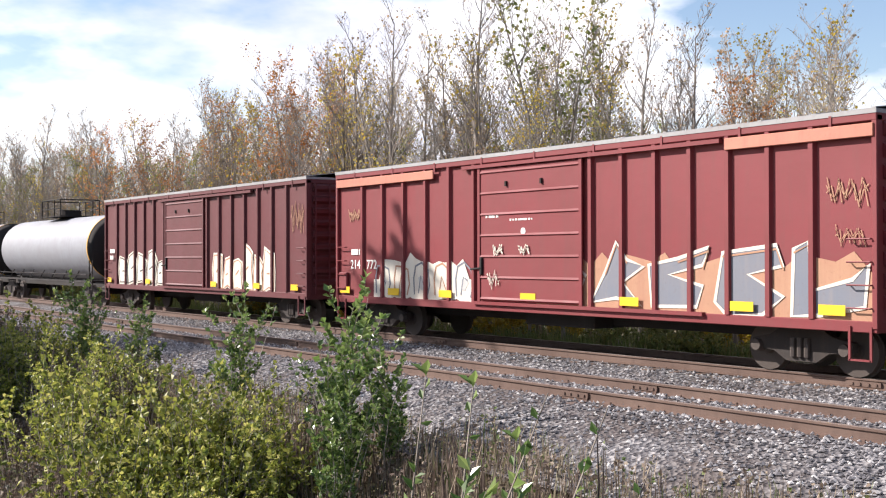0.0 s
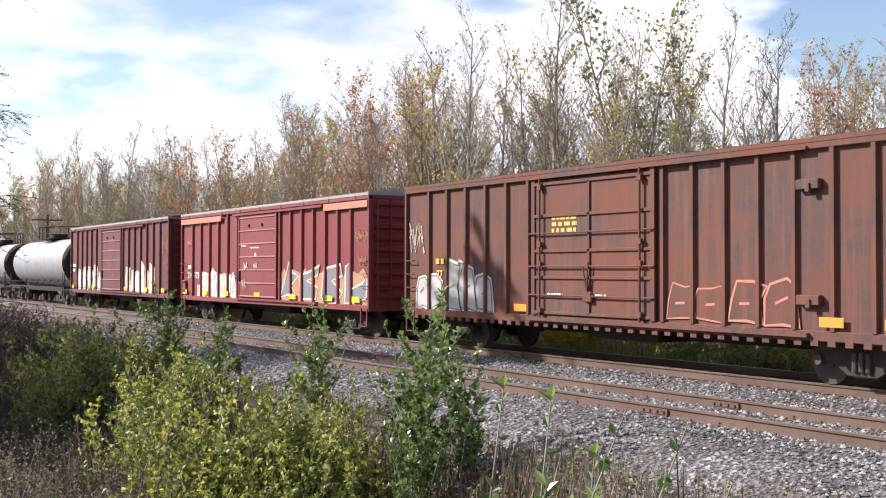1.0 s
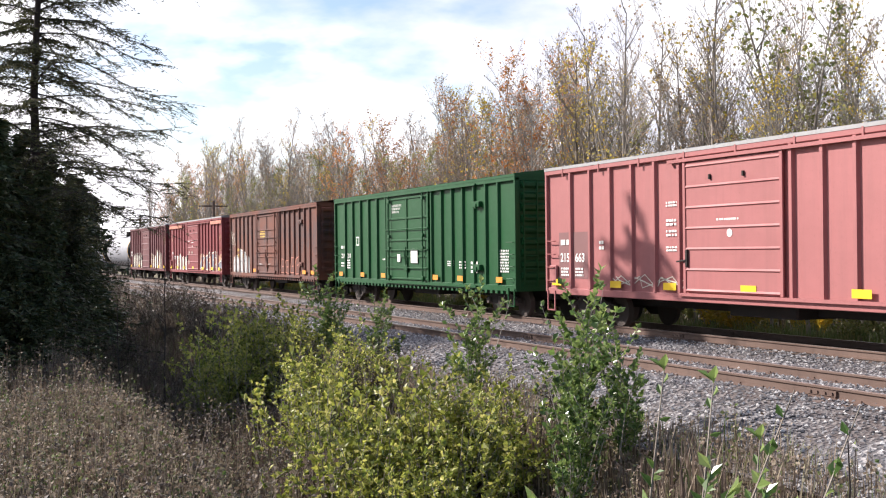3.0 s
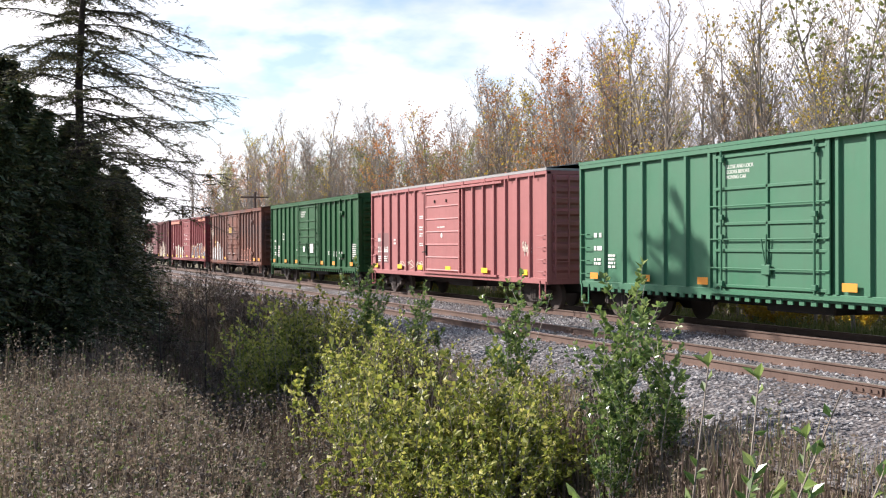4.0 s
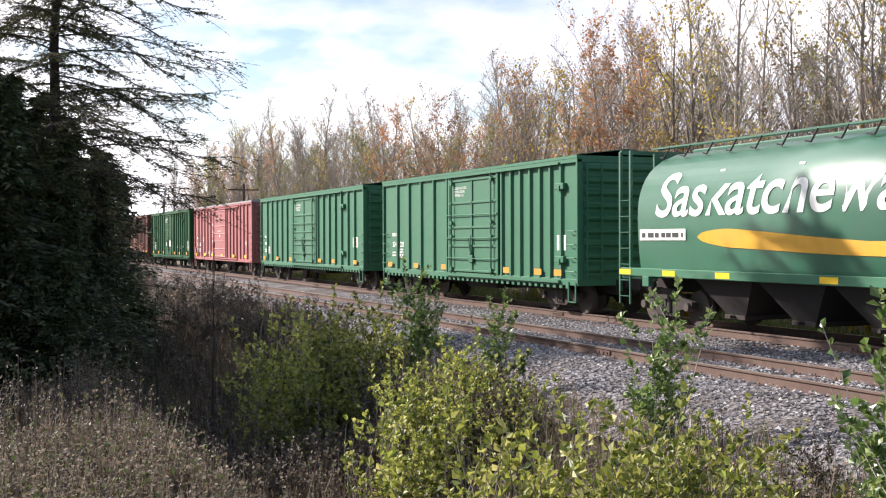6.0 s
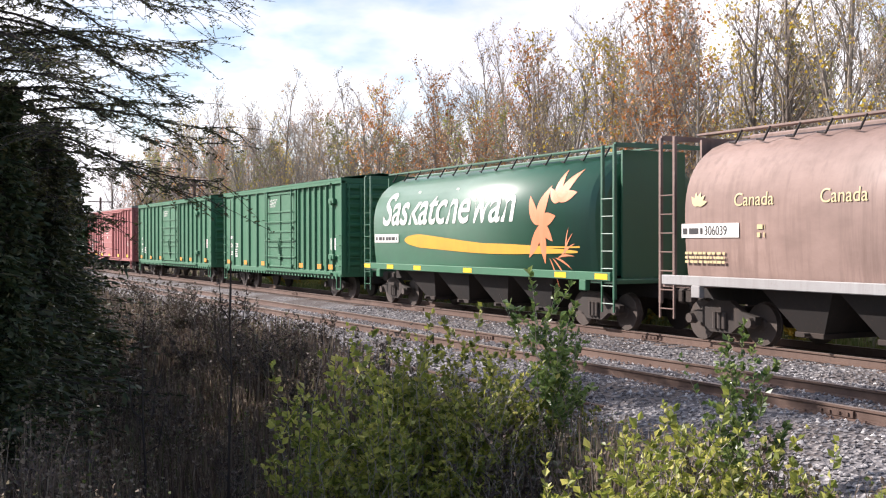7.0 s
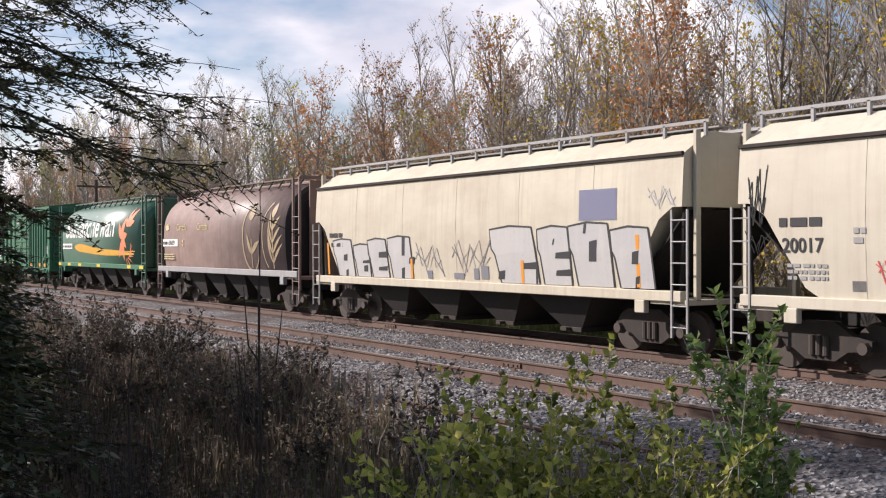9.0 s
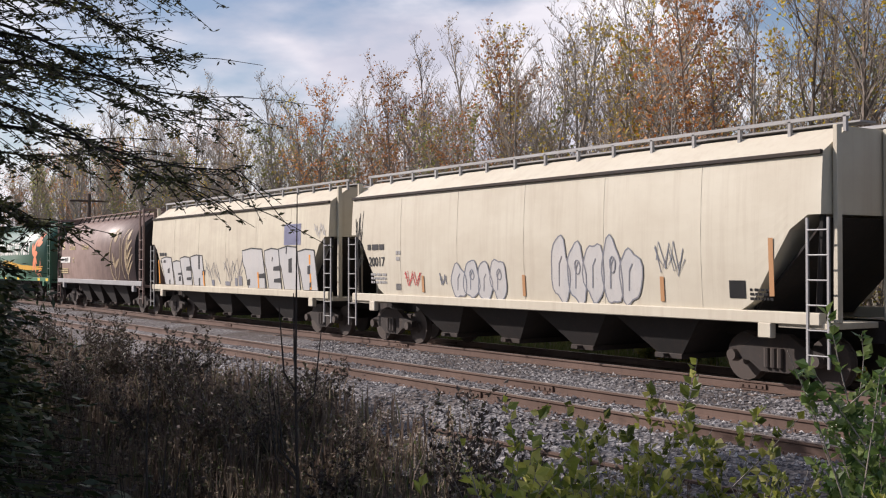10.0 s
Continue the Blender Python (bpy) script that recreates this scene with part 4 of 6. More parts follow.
bars(c, 7.6, 1.9, 0.5, 0.5, 2, M_WHITE, seed=4)
reflectors(c, L, (7.9, 3.9, -1.8, -4.9, -7.3))

# red boxcar with the orange fascia
L = 16.34
c = couple(boxcar("red boxcar with faded orange fascia boards and graffiti letters", L, M_RED, "sliding", (-1.5, 1.84), even_ribs(L / 2, -1.5, 1.84, 6, 7), M_ORANGEWOOD), 0.0, -16.34)
bars(c, 7.45, 2.03, 0.42, 0.24, 1, M_WHITE, seed=2, x=-1.49)
text_part(c, "214", 7.52, 1.70, 0.24, M_WHITE, x=-1.478, bold=0.004)
text_part(c, "772", 6.72, 1.70, 0.24, M_WHITE, x=-1.478, bold=0.004)
pale_piece(c, 6.35, 0.96, 4.3, 1.05, 21)
mural(c, -0.05, 0.94, 8.0, 1.25)
for k, y in enumerate((1.35, 0.45)):
    scrawl(c, y, 1.98, 0.42, 0.34, 6 + k, M_SPRAYW, x=-1.578, n=5, thick=0.035)
scrawl(c, 1.55, 1.25, 0.5, 0.5, 19, M_SPRAYW, x=-1.578, n=6, thick=0.02)
scrawl(c, -7.2, 2.72, 0.8, 0.6, 7, M_SPRAYO, n=11, thick=0.018)
scrawl(c, -7.35, 2.1, 0.6, 0.45, 27, M_SPRAYO, n=9, thick=0.015)
scrawl(c, 7.6, 2.9, 0.6, 0.4, 17, M_SPRAYO, n=7)
part("emblem_disc", Shape().plate(blob(0.30, 2.55, 0.08, 0.08, 1, 16, 0), -1.548), M_WHITE, c)
bars(c, 0.75, 2.78, 0.75, 0.07, 1, M_WHITE, x=-1.548, seed=3)
bars(c, 1.6, 2.86, 0.45, 0.08, 1, M_WHITE, x=-1.548, seed=13)
part("side_hatch", Shape().box(-1.56, -1.48, 7.6, 8.0, 1.1, 1.6, 0.02), M_RED, c)
reflectors(c, L, (7.95, 5.6, 3.4, 0.4, -2.6, -5.3, -7.1), w=0.5)

# rusty boxcar
L = 16.33
c = couple(boxcar("rust-brown boxcar with streaked paint and silver graffiti", L, M_RUST, "plug", (-1.78, 2.23), even_ribs(L / 2, -1.78, 2.23, 6, 7)), -18.41, -34.74)
graffiti(c, 7.64, 1.02, 3.7, 1.15, 5, 31, M_SPRAYS, M_SPRAYG, halo=M_SPRAYW)
graffiti(c, -2.09, 1.05, 3.4, 0.9, 4, 32, M_RUST, M_ORANGEWOOD)
bars(c, 6.62, 2.14, 0.42, 0.24, 1, M_YELLOWLET, seed=8, x=-1.49)
text_part(c, "77", 6.58, 1.80, 0.22, M_YELLOWLET, x=-1.497, bold=0.004)
text_part(c, "191", 5.66, 1.80, 0.22, M_YELLOWLET, x=-1.497, bold=0.004)
bars(c, 1.55, 2.85, 0.9, 0.42, 3, M_YELLOWLET, seed=9, x=-1.538)
bars(c, 1.7, 1.42, 0.55, 0.10, 1, M_WHITE, seed=10, x=-1.55)
bars(c, 0.2, 1.42, 0.55, 0.10, 1, M_WHITE, seed=15, x=-1.55)
scrawl(c, 8.05, 2.4, 0.9, 1.0, 33, M_SPRAYW, n=6, thick=0.025)
reflectors(c, L, (-5.9, -7.2, 3.0), mat=M_ORANGE, w=0.5)


def green_boxcar(label, L, mat, d0, d1, number, seed):
    nf = 6 if L > 15 else 5
    c = boxcar(label, L, mat, "plug", (d0, d1), even_ribs(L / 2, d0, d1, nf, 7))
    rib1 = d1 + 0.25 + (L / 2 - 0.6 - d1) * (nf - 1) / nf
    h = L / 2
    bars(c, rib1 + 0.60, 2.16, 0.40, 0.2, 1, M_WHITE, x=-1.49, seed=seed)
    if number:
        text_part(c, number[0], rib1 + 0.62, 1.80, 0.19, M_WHITE, x=-1.478, bold=0.004)
        text_part(c, number[1], rib1 - 0.16, 1.80, 0.19, M_WHITE, x=-1.478, bold=0.004)
    else:
        bars(c, rib1 + 0.60, 1.8, 0.42, 0.2, 1, M_WHITE, x=-1.49, seed=seed + 7)
    bars(c, rib1 + 0.60, 1.42, 0.36, 0.22, 2, M_WHITE, x=-1.49, seed=seed + 1)
    bars(c, rib1 - 0.16, 1.35, 0.36, 0.4, 4, M_WHITE, x=-1.49, seed=seed + 2)
    text_part(c, "CLOSE AND LOCK\nDOORS BEFORE\nMOVING CAR", d1 - 0.40, 3.70, 0.085, M_WHITE, x=-1.537)
    reflectors(c, L, (h - 0.6, h - 3.2, d1 + 0.7, d0 - 0.4, d0 - 2.4, -h + 1.3), mat=M_ORANGE, w=0.42)
    return c


c = couple(green_boxcar("freshly painted dark green boxcar with white stencils", 16.53, M_GREEN, -1.76, 2.07, ("224", "218"), 40), -37.17, -53.70)
patch(c, -0.27, 1.62, 0.62, 0.50, M_WHITE, "placard", x=-1.58)
patch(c, 1.02, 1.66, 0.28, 0.28, M_WHITE, "placard", x=-1.58)
bars(c, 2.75, 1.70, 0.3, 0.10, 1, M_WHITE, seed=43, x=-1.49)
for k, (y, hh) in enumerate(((-3.27, 0.2), (-4.19, 0.28), (-5.08, 0.42))):
    bars(c, y, 1.72 - hh, 0.5, hh, 3, M_WHITE, seed=44 + k, x=-1.49)
bars(c, -6.95, 1.35, 0.75, 0.72, 8, M_WHITE, seed=48, x=-1.49)
part("emblem_disc", Shape().plate([(5.72, 2.3), (5.40, 2.3), (5.40, 2.66), (5.72, 2.66)], -1.478), M_WHITE, c)
part("emblem_mark", Shape().plate([(5.67, 2.35), (5.45, 2.35), (5.45, 2.61), (5.67, 2.61)], -1.4845, 0.003), M_GREEN, c)

# faded red boxcar
L = 16.43
c = couple(boxcar("faded pinkish-red boxcar with white numbers", L, M_PINK, "sliding", (-1.5, 1.75), even_ribs(L / 2, -1.5, 1.75, 6, 7)), -55.49, -71.92)
patch(c, 7.58, 1.25, 1.62, 1.25, M_SPRAYG2, "repainted_patch", x=-1.474)
bars(c, 7.46, 2.12, 0.42, 0.24, 1, M_WHITE, x=-1.49, seed=50)
text_part(c, "215", 7.50, 1.70, 0.24, M_WHITE, x=-1.484, bold=0.005)
text_part(c, "663", 6.72, 1.70, 0.24, M_WHITE, x=-1.484, bold=0.005)
bars(c, 7.45, 1.30, 0.4, 0.26, 3, M_WHITE, x=-1.49, seed=51)
bars(c, 6.70, 1.30, 0.4, 0.26, 3, M_WHITE, x=-1.49, seed=52)
bars(c, 5.5, 2.0, 0.22, 0.28, 2, M_WHITE, x=-1.49, seed=55)
for k, z in enumerate((1.95, 2.3, 2.55, 3.0)):
    bars(c, 2.55, z, 0.42, 0.14 if k in (0, 3) else 0.18, 2, M_WHITE, x=-1.49, seed=56 + k)
part("emblem_disc", Shape().plate(blob(0.15, 2.35, 0.09, 0.09, 1, 16, 0), -1.548), M_WHITE, c)
bars(c, 0.6, 2.62, 0.75, 0.07, 1, M_WHITE, x=-1.548, seed=61)
scrawl(c, -6.4, 1.6, 0.7, 0.6, 53, M_SPRAYW)
scrawl(c, 5.0, 1.02, 3.6, 0.42, 54, M_SPRAYW, n=10)
part("side_hatch", Shape().box(-1.56, -1.48, 7.62, 8.0, 1.1, 1.6, 0.02), M_PINK, c)
reflectors(c, L, (7.85, 4.9, 2.6, -0.2, -3.4, -6.4), w=0.5)

c = couple(green_boxcar("weathered mid-green boxcar with white numbers", 16.75, M_GREEN2, -1.75, 2.0, None, 60), -73.90, -90.65)
patch(c, -6.85, 1.75, 0.62, 0.42, M_WHITE, "placard", x=-1.478)
bars(c, -6.93, 1.79, 0.46, 0.34, 5, M_RUSTLET, x=-1.4825, seed=68)
c = couple(green_boxcar("weathered mid-green boxcar with white numbers", 14.9, M_GREEN2, -2.6, 1.05, ("224", "220"), 70), -92.90, -107.80)
patch(c, -6.2, 1.75, 0.5, 0.42, M_WHITE, "placard", x=-1.478)

# green barrel hopper with the painted lily
L = 14.58
c = couple(round_hopper("green barrel-shaped grain hopper painted with a lily and a golden stripe", L, M_SASK, M_GREEN2), -109.68, -124.26)
HB = L / 2 - 1.05


def barrel_x(z):
    t = max(-1.0, min(1.0, (z - 2.55) / 1.62))
    return -(1.58 * math.sqrt(max(0.0, 1 - abs(t) ** 2.5)) if z > 2.55 else 1.58 - 0.10 * ((2.55 - z) / 1.3) ** 2) - 0.012


def wrap(ob):
    """Lays flat decals on the barrel's curved side."""
    for v in ob.data.vertices:
        v.co.x = barrel_x(v.co.z) + (v.co.x + 1.6)
    return ob


def decal_text(car, words, y, z, h, mat, squeeze=1.0, bold=0.0, slant=0.0, name="lettering", width=0.0):
    ob = text_part(car, words, y, z, h, mat, x=-1.6, squeeze=squeeze, bold=bold, slant=slant, name=name)
    if width:
        lo = min(v.co.y for v in ob.data.vertices)
        for v in ob.data.vertices:
            v.co.y = y + (v.co.y - y) * width / (y - lo)
    return wrap(ob)


def strip_decal(car, name, top, bottom, mat, n=40):
    """A painted band between two curves z(u), u from 0 at y0 to 1 at y1: (y0, y1, f)."""
    y0, y1, ft = top
    _, _, fb = bottom
    s = Shape()
    v, f = [], []
    for k in range(n + 1):
        u = k / n
        y = y0 + (y1 - y0) * u
        for j in range(5):
            z = fb(u) + (ft(u) - fb(u)) * j / 4
            v.append((barrel_x(z) - 0.004, y, z))
    for k in range(n):
        for j in range(4):
            a = k * 5 + j
            f.append((a, a + 1, a + 6, a + 5))
    s.add(v, f)
    return part(name, s, mat, car)


decal_text(c, "Saskatchewan", HB - 0.70, 2.58, 1.04, M_WHITE, bold=0.016, slant=0.2, name="province_name", width=8.4)
def wave(u):
    return 2.0 - 0.20 * u + 0.10 * math.sin(1.2 + u * 5.0) * (1 - u)


def half(u):
    return 0.20 * math.sqrt(min(1.0, u * 9)) * (1 - u) ** 0.7 + 0.02


strip_decal(c, "golden_stripe", (HB - 2.4, -HB + 0.5, lambda u: wave(u) + half(u)), (0, 0, lambda u: wave(u) - half(u)), M_GOLD, 60)
strip_decal(c, "golden_stripe", (HB - 6.5, -HB + 0.4, lambda u: 1.99 - 0.05 * u + 0.02 * math.sin(u * 6)), (0, 0, lambda u: 1.95 - 0.05 * u + 0.02 * math.sin(u * 6)), M_GOLD)


def petal(car, cy, cz, ang, ln, wd, mat, name="lily_petal"):
    s = Shape()
    v, f = [], []
    n = 10
    for k in range(n + 1):
        u = k / n
        w = wd * math.sin(math.pi * min(1, u * 1.02)) ** 0.8 * (1 - 0.3 * u)
        bend = 0.25 * ln * u * u
        a = radians(ang)
        py = cy + math.cos(a) * ln * u - math.sin(a) * bend
        pz = cz + math.sin(a) * ln * u + math.cos(a) * bend
        for sd in (-1, 1):
            y, z = py - math.sin(a) * w * sd, pz + math.cos(a) * w * sd
            v.append((barrel_x(z) - 0.006, y, z))
    for k in range(n):
        f.append((2 * k, 2 * k + 1, 2 * k + 3, 2 * k + 2))
    s.add(v, f)
    part(name, s, mat, car)


fy = -HB + 2.15
for ang, ln, wd in ((95, 1.0, 0.24), (150, 0.75, 0.2), (200, 0.7, 0.17), (245, 0.95, 0.19), (290, 0.95, 0.19), (40, 0.9, 0.2)):
    petal(c, fy, 2.45, ang, ln, wd, M_LILY)
for ang, ln, wd in ((110, 1.0, 0.2), (60, 0.9, 0.18), (150, 0.8, 0.16), (20, 0.7, 0.14)):
    petal(c, fy - 0.85, 3.0, ang, ln * 0.9, wd, M_LILY)
for k in range(7):
    petal(c, fy - 0.4 - 0.12 * k, 1.65, 235 - 24 * k, 0.75, 0.03, M_LILY, "lily_stem")
patch(c, HB - 0.1, 2.02, 1.85, 0.26, M_WHITE, "number_board", x=-1.585)
bars(c, HB - 0.2, 2.06, 1.65, 0.18, 1, M_DARKLET, x=-1.592, seed=80)
reflectors(c, L, (HB + 0.85, HB - 1.0, HB - 3.0, 0.0, -HB + 1.5, -HB - 0.2), z=1.185, w=0.5, h=0.13, x=-1.562)

# brown barrel hopper
L = 13.52
c = couple(round_hopper("brown-grey barrel-shaped grain hopper with faded gold wheat emblem", L, M_BROWN, M_GREYPAINT), -125.60, -139.12)
HB = L / 2 - 1.05
decal_text(c, "Canada", HB - 1.45, 2.72, 0.26, M_CREAMLET, squeeze=1.0)
decal_text(c, "Canada", HB - 3.65, 2.72, 0.26, M_CREAMLET, squeeze=1.0)
patch(c, HB + 0.1, 2.12, 1.7, 0.28, M_WHITE, "number_board", x=-1.585)
bars(c, HB + 0.05, 2.16, 0.6, 0.2, 1, M_DARKLET, x=-1.592, seed=82)
text_part(c, "306039", HB - 0.6, 2.17, 0.19, M_DARKLET, x=-1.592, squeeze=0.85)
bars(c, HB - 2.1, 2.1, 0.2, 0.3, 2, M_CREAMLET, x=-1.59, seed=83)
bars(c, HB + 0.0, 1.6, 1.2, 0.26, 3, M_CREAMLET, x=-1.575, seed=84)
for k in range(5):
    petal(c, HB - 0.4, 2.75, 30 + 30 * k, 0.28, 0.07, M_CREAMLET, "leaf_emblem")
def arc_band(car, cy, cz, ry, rz, w, a0, a1, name="wheat_ring"):
    """A painted arc on the barrel, from angle a0 to a1 in degrees."""
    v, f = [], []
    n = 28
    for k in range(n + 1):
        t = radians(a0 + (a1 - a0) * k / n)
        for m in (-0.5, 0.5):
            y, z = cy + (ry + w * m) * math.cos(t), cz + (rz + w * m) * math.sin(t)
            v.append((barrel_x(z) - 0.005, y, z))
    for k in range(n):
        f.append((2 * k, 2 * k + 1, 2 * k + 3, 2 * k + 2))
    part(name, Shape().add(v, f), M_WHEAT, car)


e0 = -HB + 2.65          # a ring with one forked stalk
arc_band(c, e0, 2.42, 0.72, 1.12, 0.10, -82, 84)
arc_band(c, e0, 2.42, 0.72, 1.12, 0.06, 118, 250)
strip_decal(c, "wheat_stalk", (e0 + 0.035, e0 - 0.035, lambda u: 2.35), (0, 0, lambda u: 1.40), M_WHEAT, 2)
for ang in (48, 132):
    petal(c, e0, 1.85, ang, 0.78, 0.12, M_WHEAT, "wheat_leaf")
petal(c, e0 + 0.05, 2.95, 84, 0.5, 0.26, M_WHEAT, "wheat_ear")
e0 = -HB + 0.95          # a broad sheaf
strip_decal(c, "wheat_stalk", (e0 + 0.035, e0 - 0.035, lambda u: 3.1), (0, 0, lambda u: 1.40), M_WHEAT, 2)
for z, ln in ((1.55, 1.0), (1.85, 0.95), (2.2, 0.85), (2.6, 0.7)):
    for ang in (54, 126):
        petal(c, e0, z, ang, ln, 0.075, M_WHEAT, "wheat_leaf")
arc_band(c, e0, 2.42, 0.80, 1.15, 0.06, -60, 70)
petal(c, e0, 3.0, 88, 0.5, 0.2, M_WHEAT, "wheat_ear")

# cream hopper with silver block letters
L = 15.5
c = couple(flat_hopper("cream covered hopper with large silver graffiti letters", L, M_CREAM), -139.95, -155.45)


def block_letter(car, y, z, w, h, lean, counters, x=-1.575):
    """One silver block letter: a leaning slab, a black outline and dark counters."""
    def at(u, v):
        return (y - w * u + lean * v, z + h * v)
    edge = [at(0.12, 0), at(0.02, 0.5), at(-0.06, 0.62), at(-0.08, 0.97), at(0.4, 1.03), at(0.9, 1.0), at(0.96, 0.6), at(1.0, 0.0)]
    part("graffiti_letter", Shape().plate(edge, x - 0.003, 0.003), M_SPRAYS, car)
    o = Shape()
    stroke(o, edge, 0.045, x - 0.008)
    part("graffiti_outline", o, M_DARKLET, car)
    for u0, u1, v0, v1 in counters:
        part("graffiti_counter", Shape().plate([at(u0, v0), at(u0 + 0.03, v1), at(u1, v1 + 0.03), at(u1 - 0.04, v0)], x - 0.009, 0.003), M_DARKLET, car)


for y, w, h, lean, cuts in ((6.2, 1.1, 1.0, 0.10, ((0.45, 0.68, 0.42, 0.58), (0.5, 0.66, 0.0, 0.16))),
                            (5.05, 0.85, 0.86, 0.04, ((0.5, 1.0, 0.42, 0.5), (0.55, 0.85, 0.16, 0.34))),
                            (4.2, 1.0, 1.0, 0.08, ((0.5, 1.0, 0.52, 0.66), (0.45, 0.95, 0.18, 0.27))),
                            (3.15, 1.15, 1.05, 0.02, ((0.55, 0.72, 0.55, 1.0), (0.5, 0.66, 0.0, 0.24), (0.85, 1.1, 0.36, 0.5))),
                            (-1.65, 1.6, 1.22, 0.10, ((0.05, 0.24, 0.06, 0.2), (0.66, 1.0, 0.26, 0.36), (0.92, 1.0, 0.0, 0.3))),
                            (-3.3, 1.05, 1.2, 0.02, ((0.5, 1.0, 0.46, 0.56), (0.5, 1.0, 0.16, 0.25), (0.42, 0.5, 0.7, 0.78))),
                            (-4.4, 1.25, 1.25, 0.04, ((0.42, 0.64, 0.4, 0.72), (0.3, 0.4, 0.85, 1.0))),
                            (-5.7, 1.1, 1.15, 0.05, ((0.45, 0.65, 0.4, 0.6), (0.5, 0.64, 0.0, 0.18)))):
    block_letter(c, y, 1.28, w, h, lean, cuts)
scrawl(c, 1.95, 1.3, 1.5, 0.95, 92, M_SPRAYG, x=-1.575, n=6, thick=0.02)
scrawl(c, 0.2, 1.3, 1.8, 1.05, 97, M_SPRAYG, x=-1.575, n=7, thick=0.022)
for y, z, w, h in ((1.3, 1.3, 0.22, 0.2), (0.1, 1.32, 0.42, 0.14), (-0.75, 1.32, 0.2, 0.26), (-1.05, 1.34, 0.3, 0.3)):
    patch(c, y, z, w, h, M_SPRAYG, "graffiti_counter", x=-1.575)
bars(c, 6.6, 2.32, 0.8, 0.2, 1, M_DARKLET, seed=94, x=-1.575)
bars(c, 6.5, 2.06, 0.7, 0.18, 1, M_DARKLET, seed=95, x=-1.575)
patch(c, -4.6, 2.6, 1.15, 0.62, M_BLUEPATCH, "faded_placard", x=-1.567)
scrawl(c, -6.6, 2.7, 0.8, 0.6, 96, M_SPRAYS, x=-1.575, n=6)
for y, z, hh in ((6.75, 1.3, 0.9), (2.1, 1.28, 0.5), (-2.6, 1.28, 0.5), (-6.3, 1.3, 1.0)):
    patch(c, y, z, 0.10, hh, M_ORANGE, "orange_strip", x=-1.585)
hug(c)

# pale cream hopper
L = 15.75
c = couple(flat_hopper("pale cream covered hopper with grey bubble graffiti and black number", L, M_CREAM2), -156.35, -172.10)
bars(c, 6.75, 2.36, 0.85, 0.24, 1, M_DARKLET, seed=100, x=-1.575)
text_part(c, "20017", 6.70, 1.98, 0.24, M_DARKLET, x=-1.575, bold=0.004)
bars(c, 6.6, 1.52, 0.8, 0.3, 3, M_GREYPAINT, seed=101, x=-1.575)
bars(c, 5.3, 2.1, 0.22, 0.3, 2, M_GREYPAINT, seed=108, x=-1.575)
patch(c, 5.35, 1.38, 0.25, 0.16, M_GREYPAINT, "placard", x=-1.567)
bubble_tag(c, 2.75, 1.22, 2.1, 0.95, 102, 4)
bubble_tag(c, -0.98, 1.25, 2.6, 1.25, 103, 5)
scrawl(c, 7.45, 2.25, 0.45, 1.25, 104, M_DARKLET, x=-1.56, n=7, thick=0.022)
scrawl(c, 7.5, 1.9, 0.6, 0.5, 109, M_DARKLET, x=-1.56, n=5, thick=0.022)
scrawl(c, 4.95, 1.45, 0.85, 0.45, 105, M_TAG_RED, x=-1.575, n=7, thick=0.022)
scrawl(c, 3.35, 1.45, 0.4, 0.4, 110, M_SPRAYG, x=-1.575, n=5, thick=0.03)
scrawl(c, -3.95, 1.7, 0.85, 0.8, 106, M_SPRAYG, x=-1.575, n=7, thick=0.02)
patch(c, -5.75, 1.45, 0.36, 0.30, M_DARKLET, "placard", x=-1.567)
bars(c, -6.2, 1.42, 0.5, 0.22, 3, M_DARKLET, seed=107, x=-1.567)
for y, z, hh in ((4.1, 1.35, 0.4), (0.05, 1.35, 0.45), (-4.1, 1.35, 0.45), (-6.62, 1.5, 0.95)):
    patch(c, y, z, 0.10, hh, M_TANSTRIP, "orange_strip", x=-1.585)
hug(c)

couple(flat_hopper("weathered grey covered hopper with end sheets darkened for shade", 16.0, M_GREYPAINT), -173.4, -189.4)

# ---- plants ----
def limb(v, f, pts, radii, n=5):
    """A tapered tube through points, into lists v and f."""
    start = len(v)
    for i, p in enumerate(pts):
        d = (pts[min(i + 1, len(pts) - 1)] - pts[max(i - 1, 0)]).normalized()
        u = d.orthogonal().normalized()
        w = d.cross(u)
        for k in range(n):
            t = 2 * math.pi * k / n
            v.append(tuple(p + u * (radii[i] * math.cos(t)) + w * (radii[i] * math.sin(t))))
    for i in range(len(pts) - 1):
        for k in range(n):
            a, b = start + i * n + k, start + i * n + (k + 1) % n
            f.append((a, b, b + n, a + n))


def leaf(v, f, p, d, size, rng, wide=0.45, fold=0.15):
    """One pointed leaf of two faces, folded along its rib."""
    d = d.normalized()
    side = d.cross(Vector((rng.uniform(-1, 1), rng.uniform(-1, 1), rng.uniform(-1, 1)))).normalized()
    up = d.cross(side)
    n = len(v)
    v.extend([tuple(p), tuple(p + d * size * 0.5 + side * size * wide + up * size * fold), tuple(p + d * size), tuple(p + d * size * 0.5 - side * size * wide + up * size * fold)])
    f.append((n, n + 1, n + 2))
    f.append((n, n + 2, n + 3))


def rand_dir(rng, zmin=-1.0, zmax=1.0):
    t, z = rng.uniform(0, 2 * math.pi), rng.uniform(zmin, zmax)
    r = math.sqrt(max(0, 1 - z * z))
    return Vector((r * math.cos(t), r * math.sin(t), z))


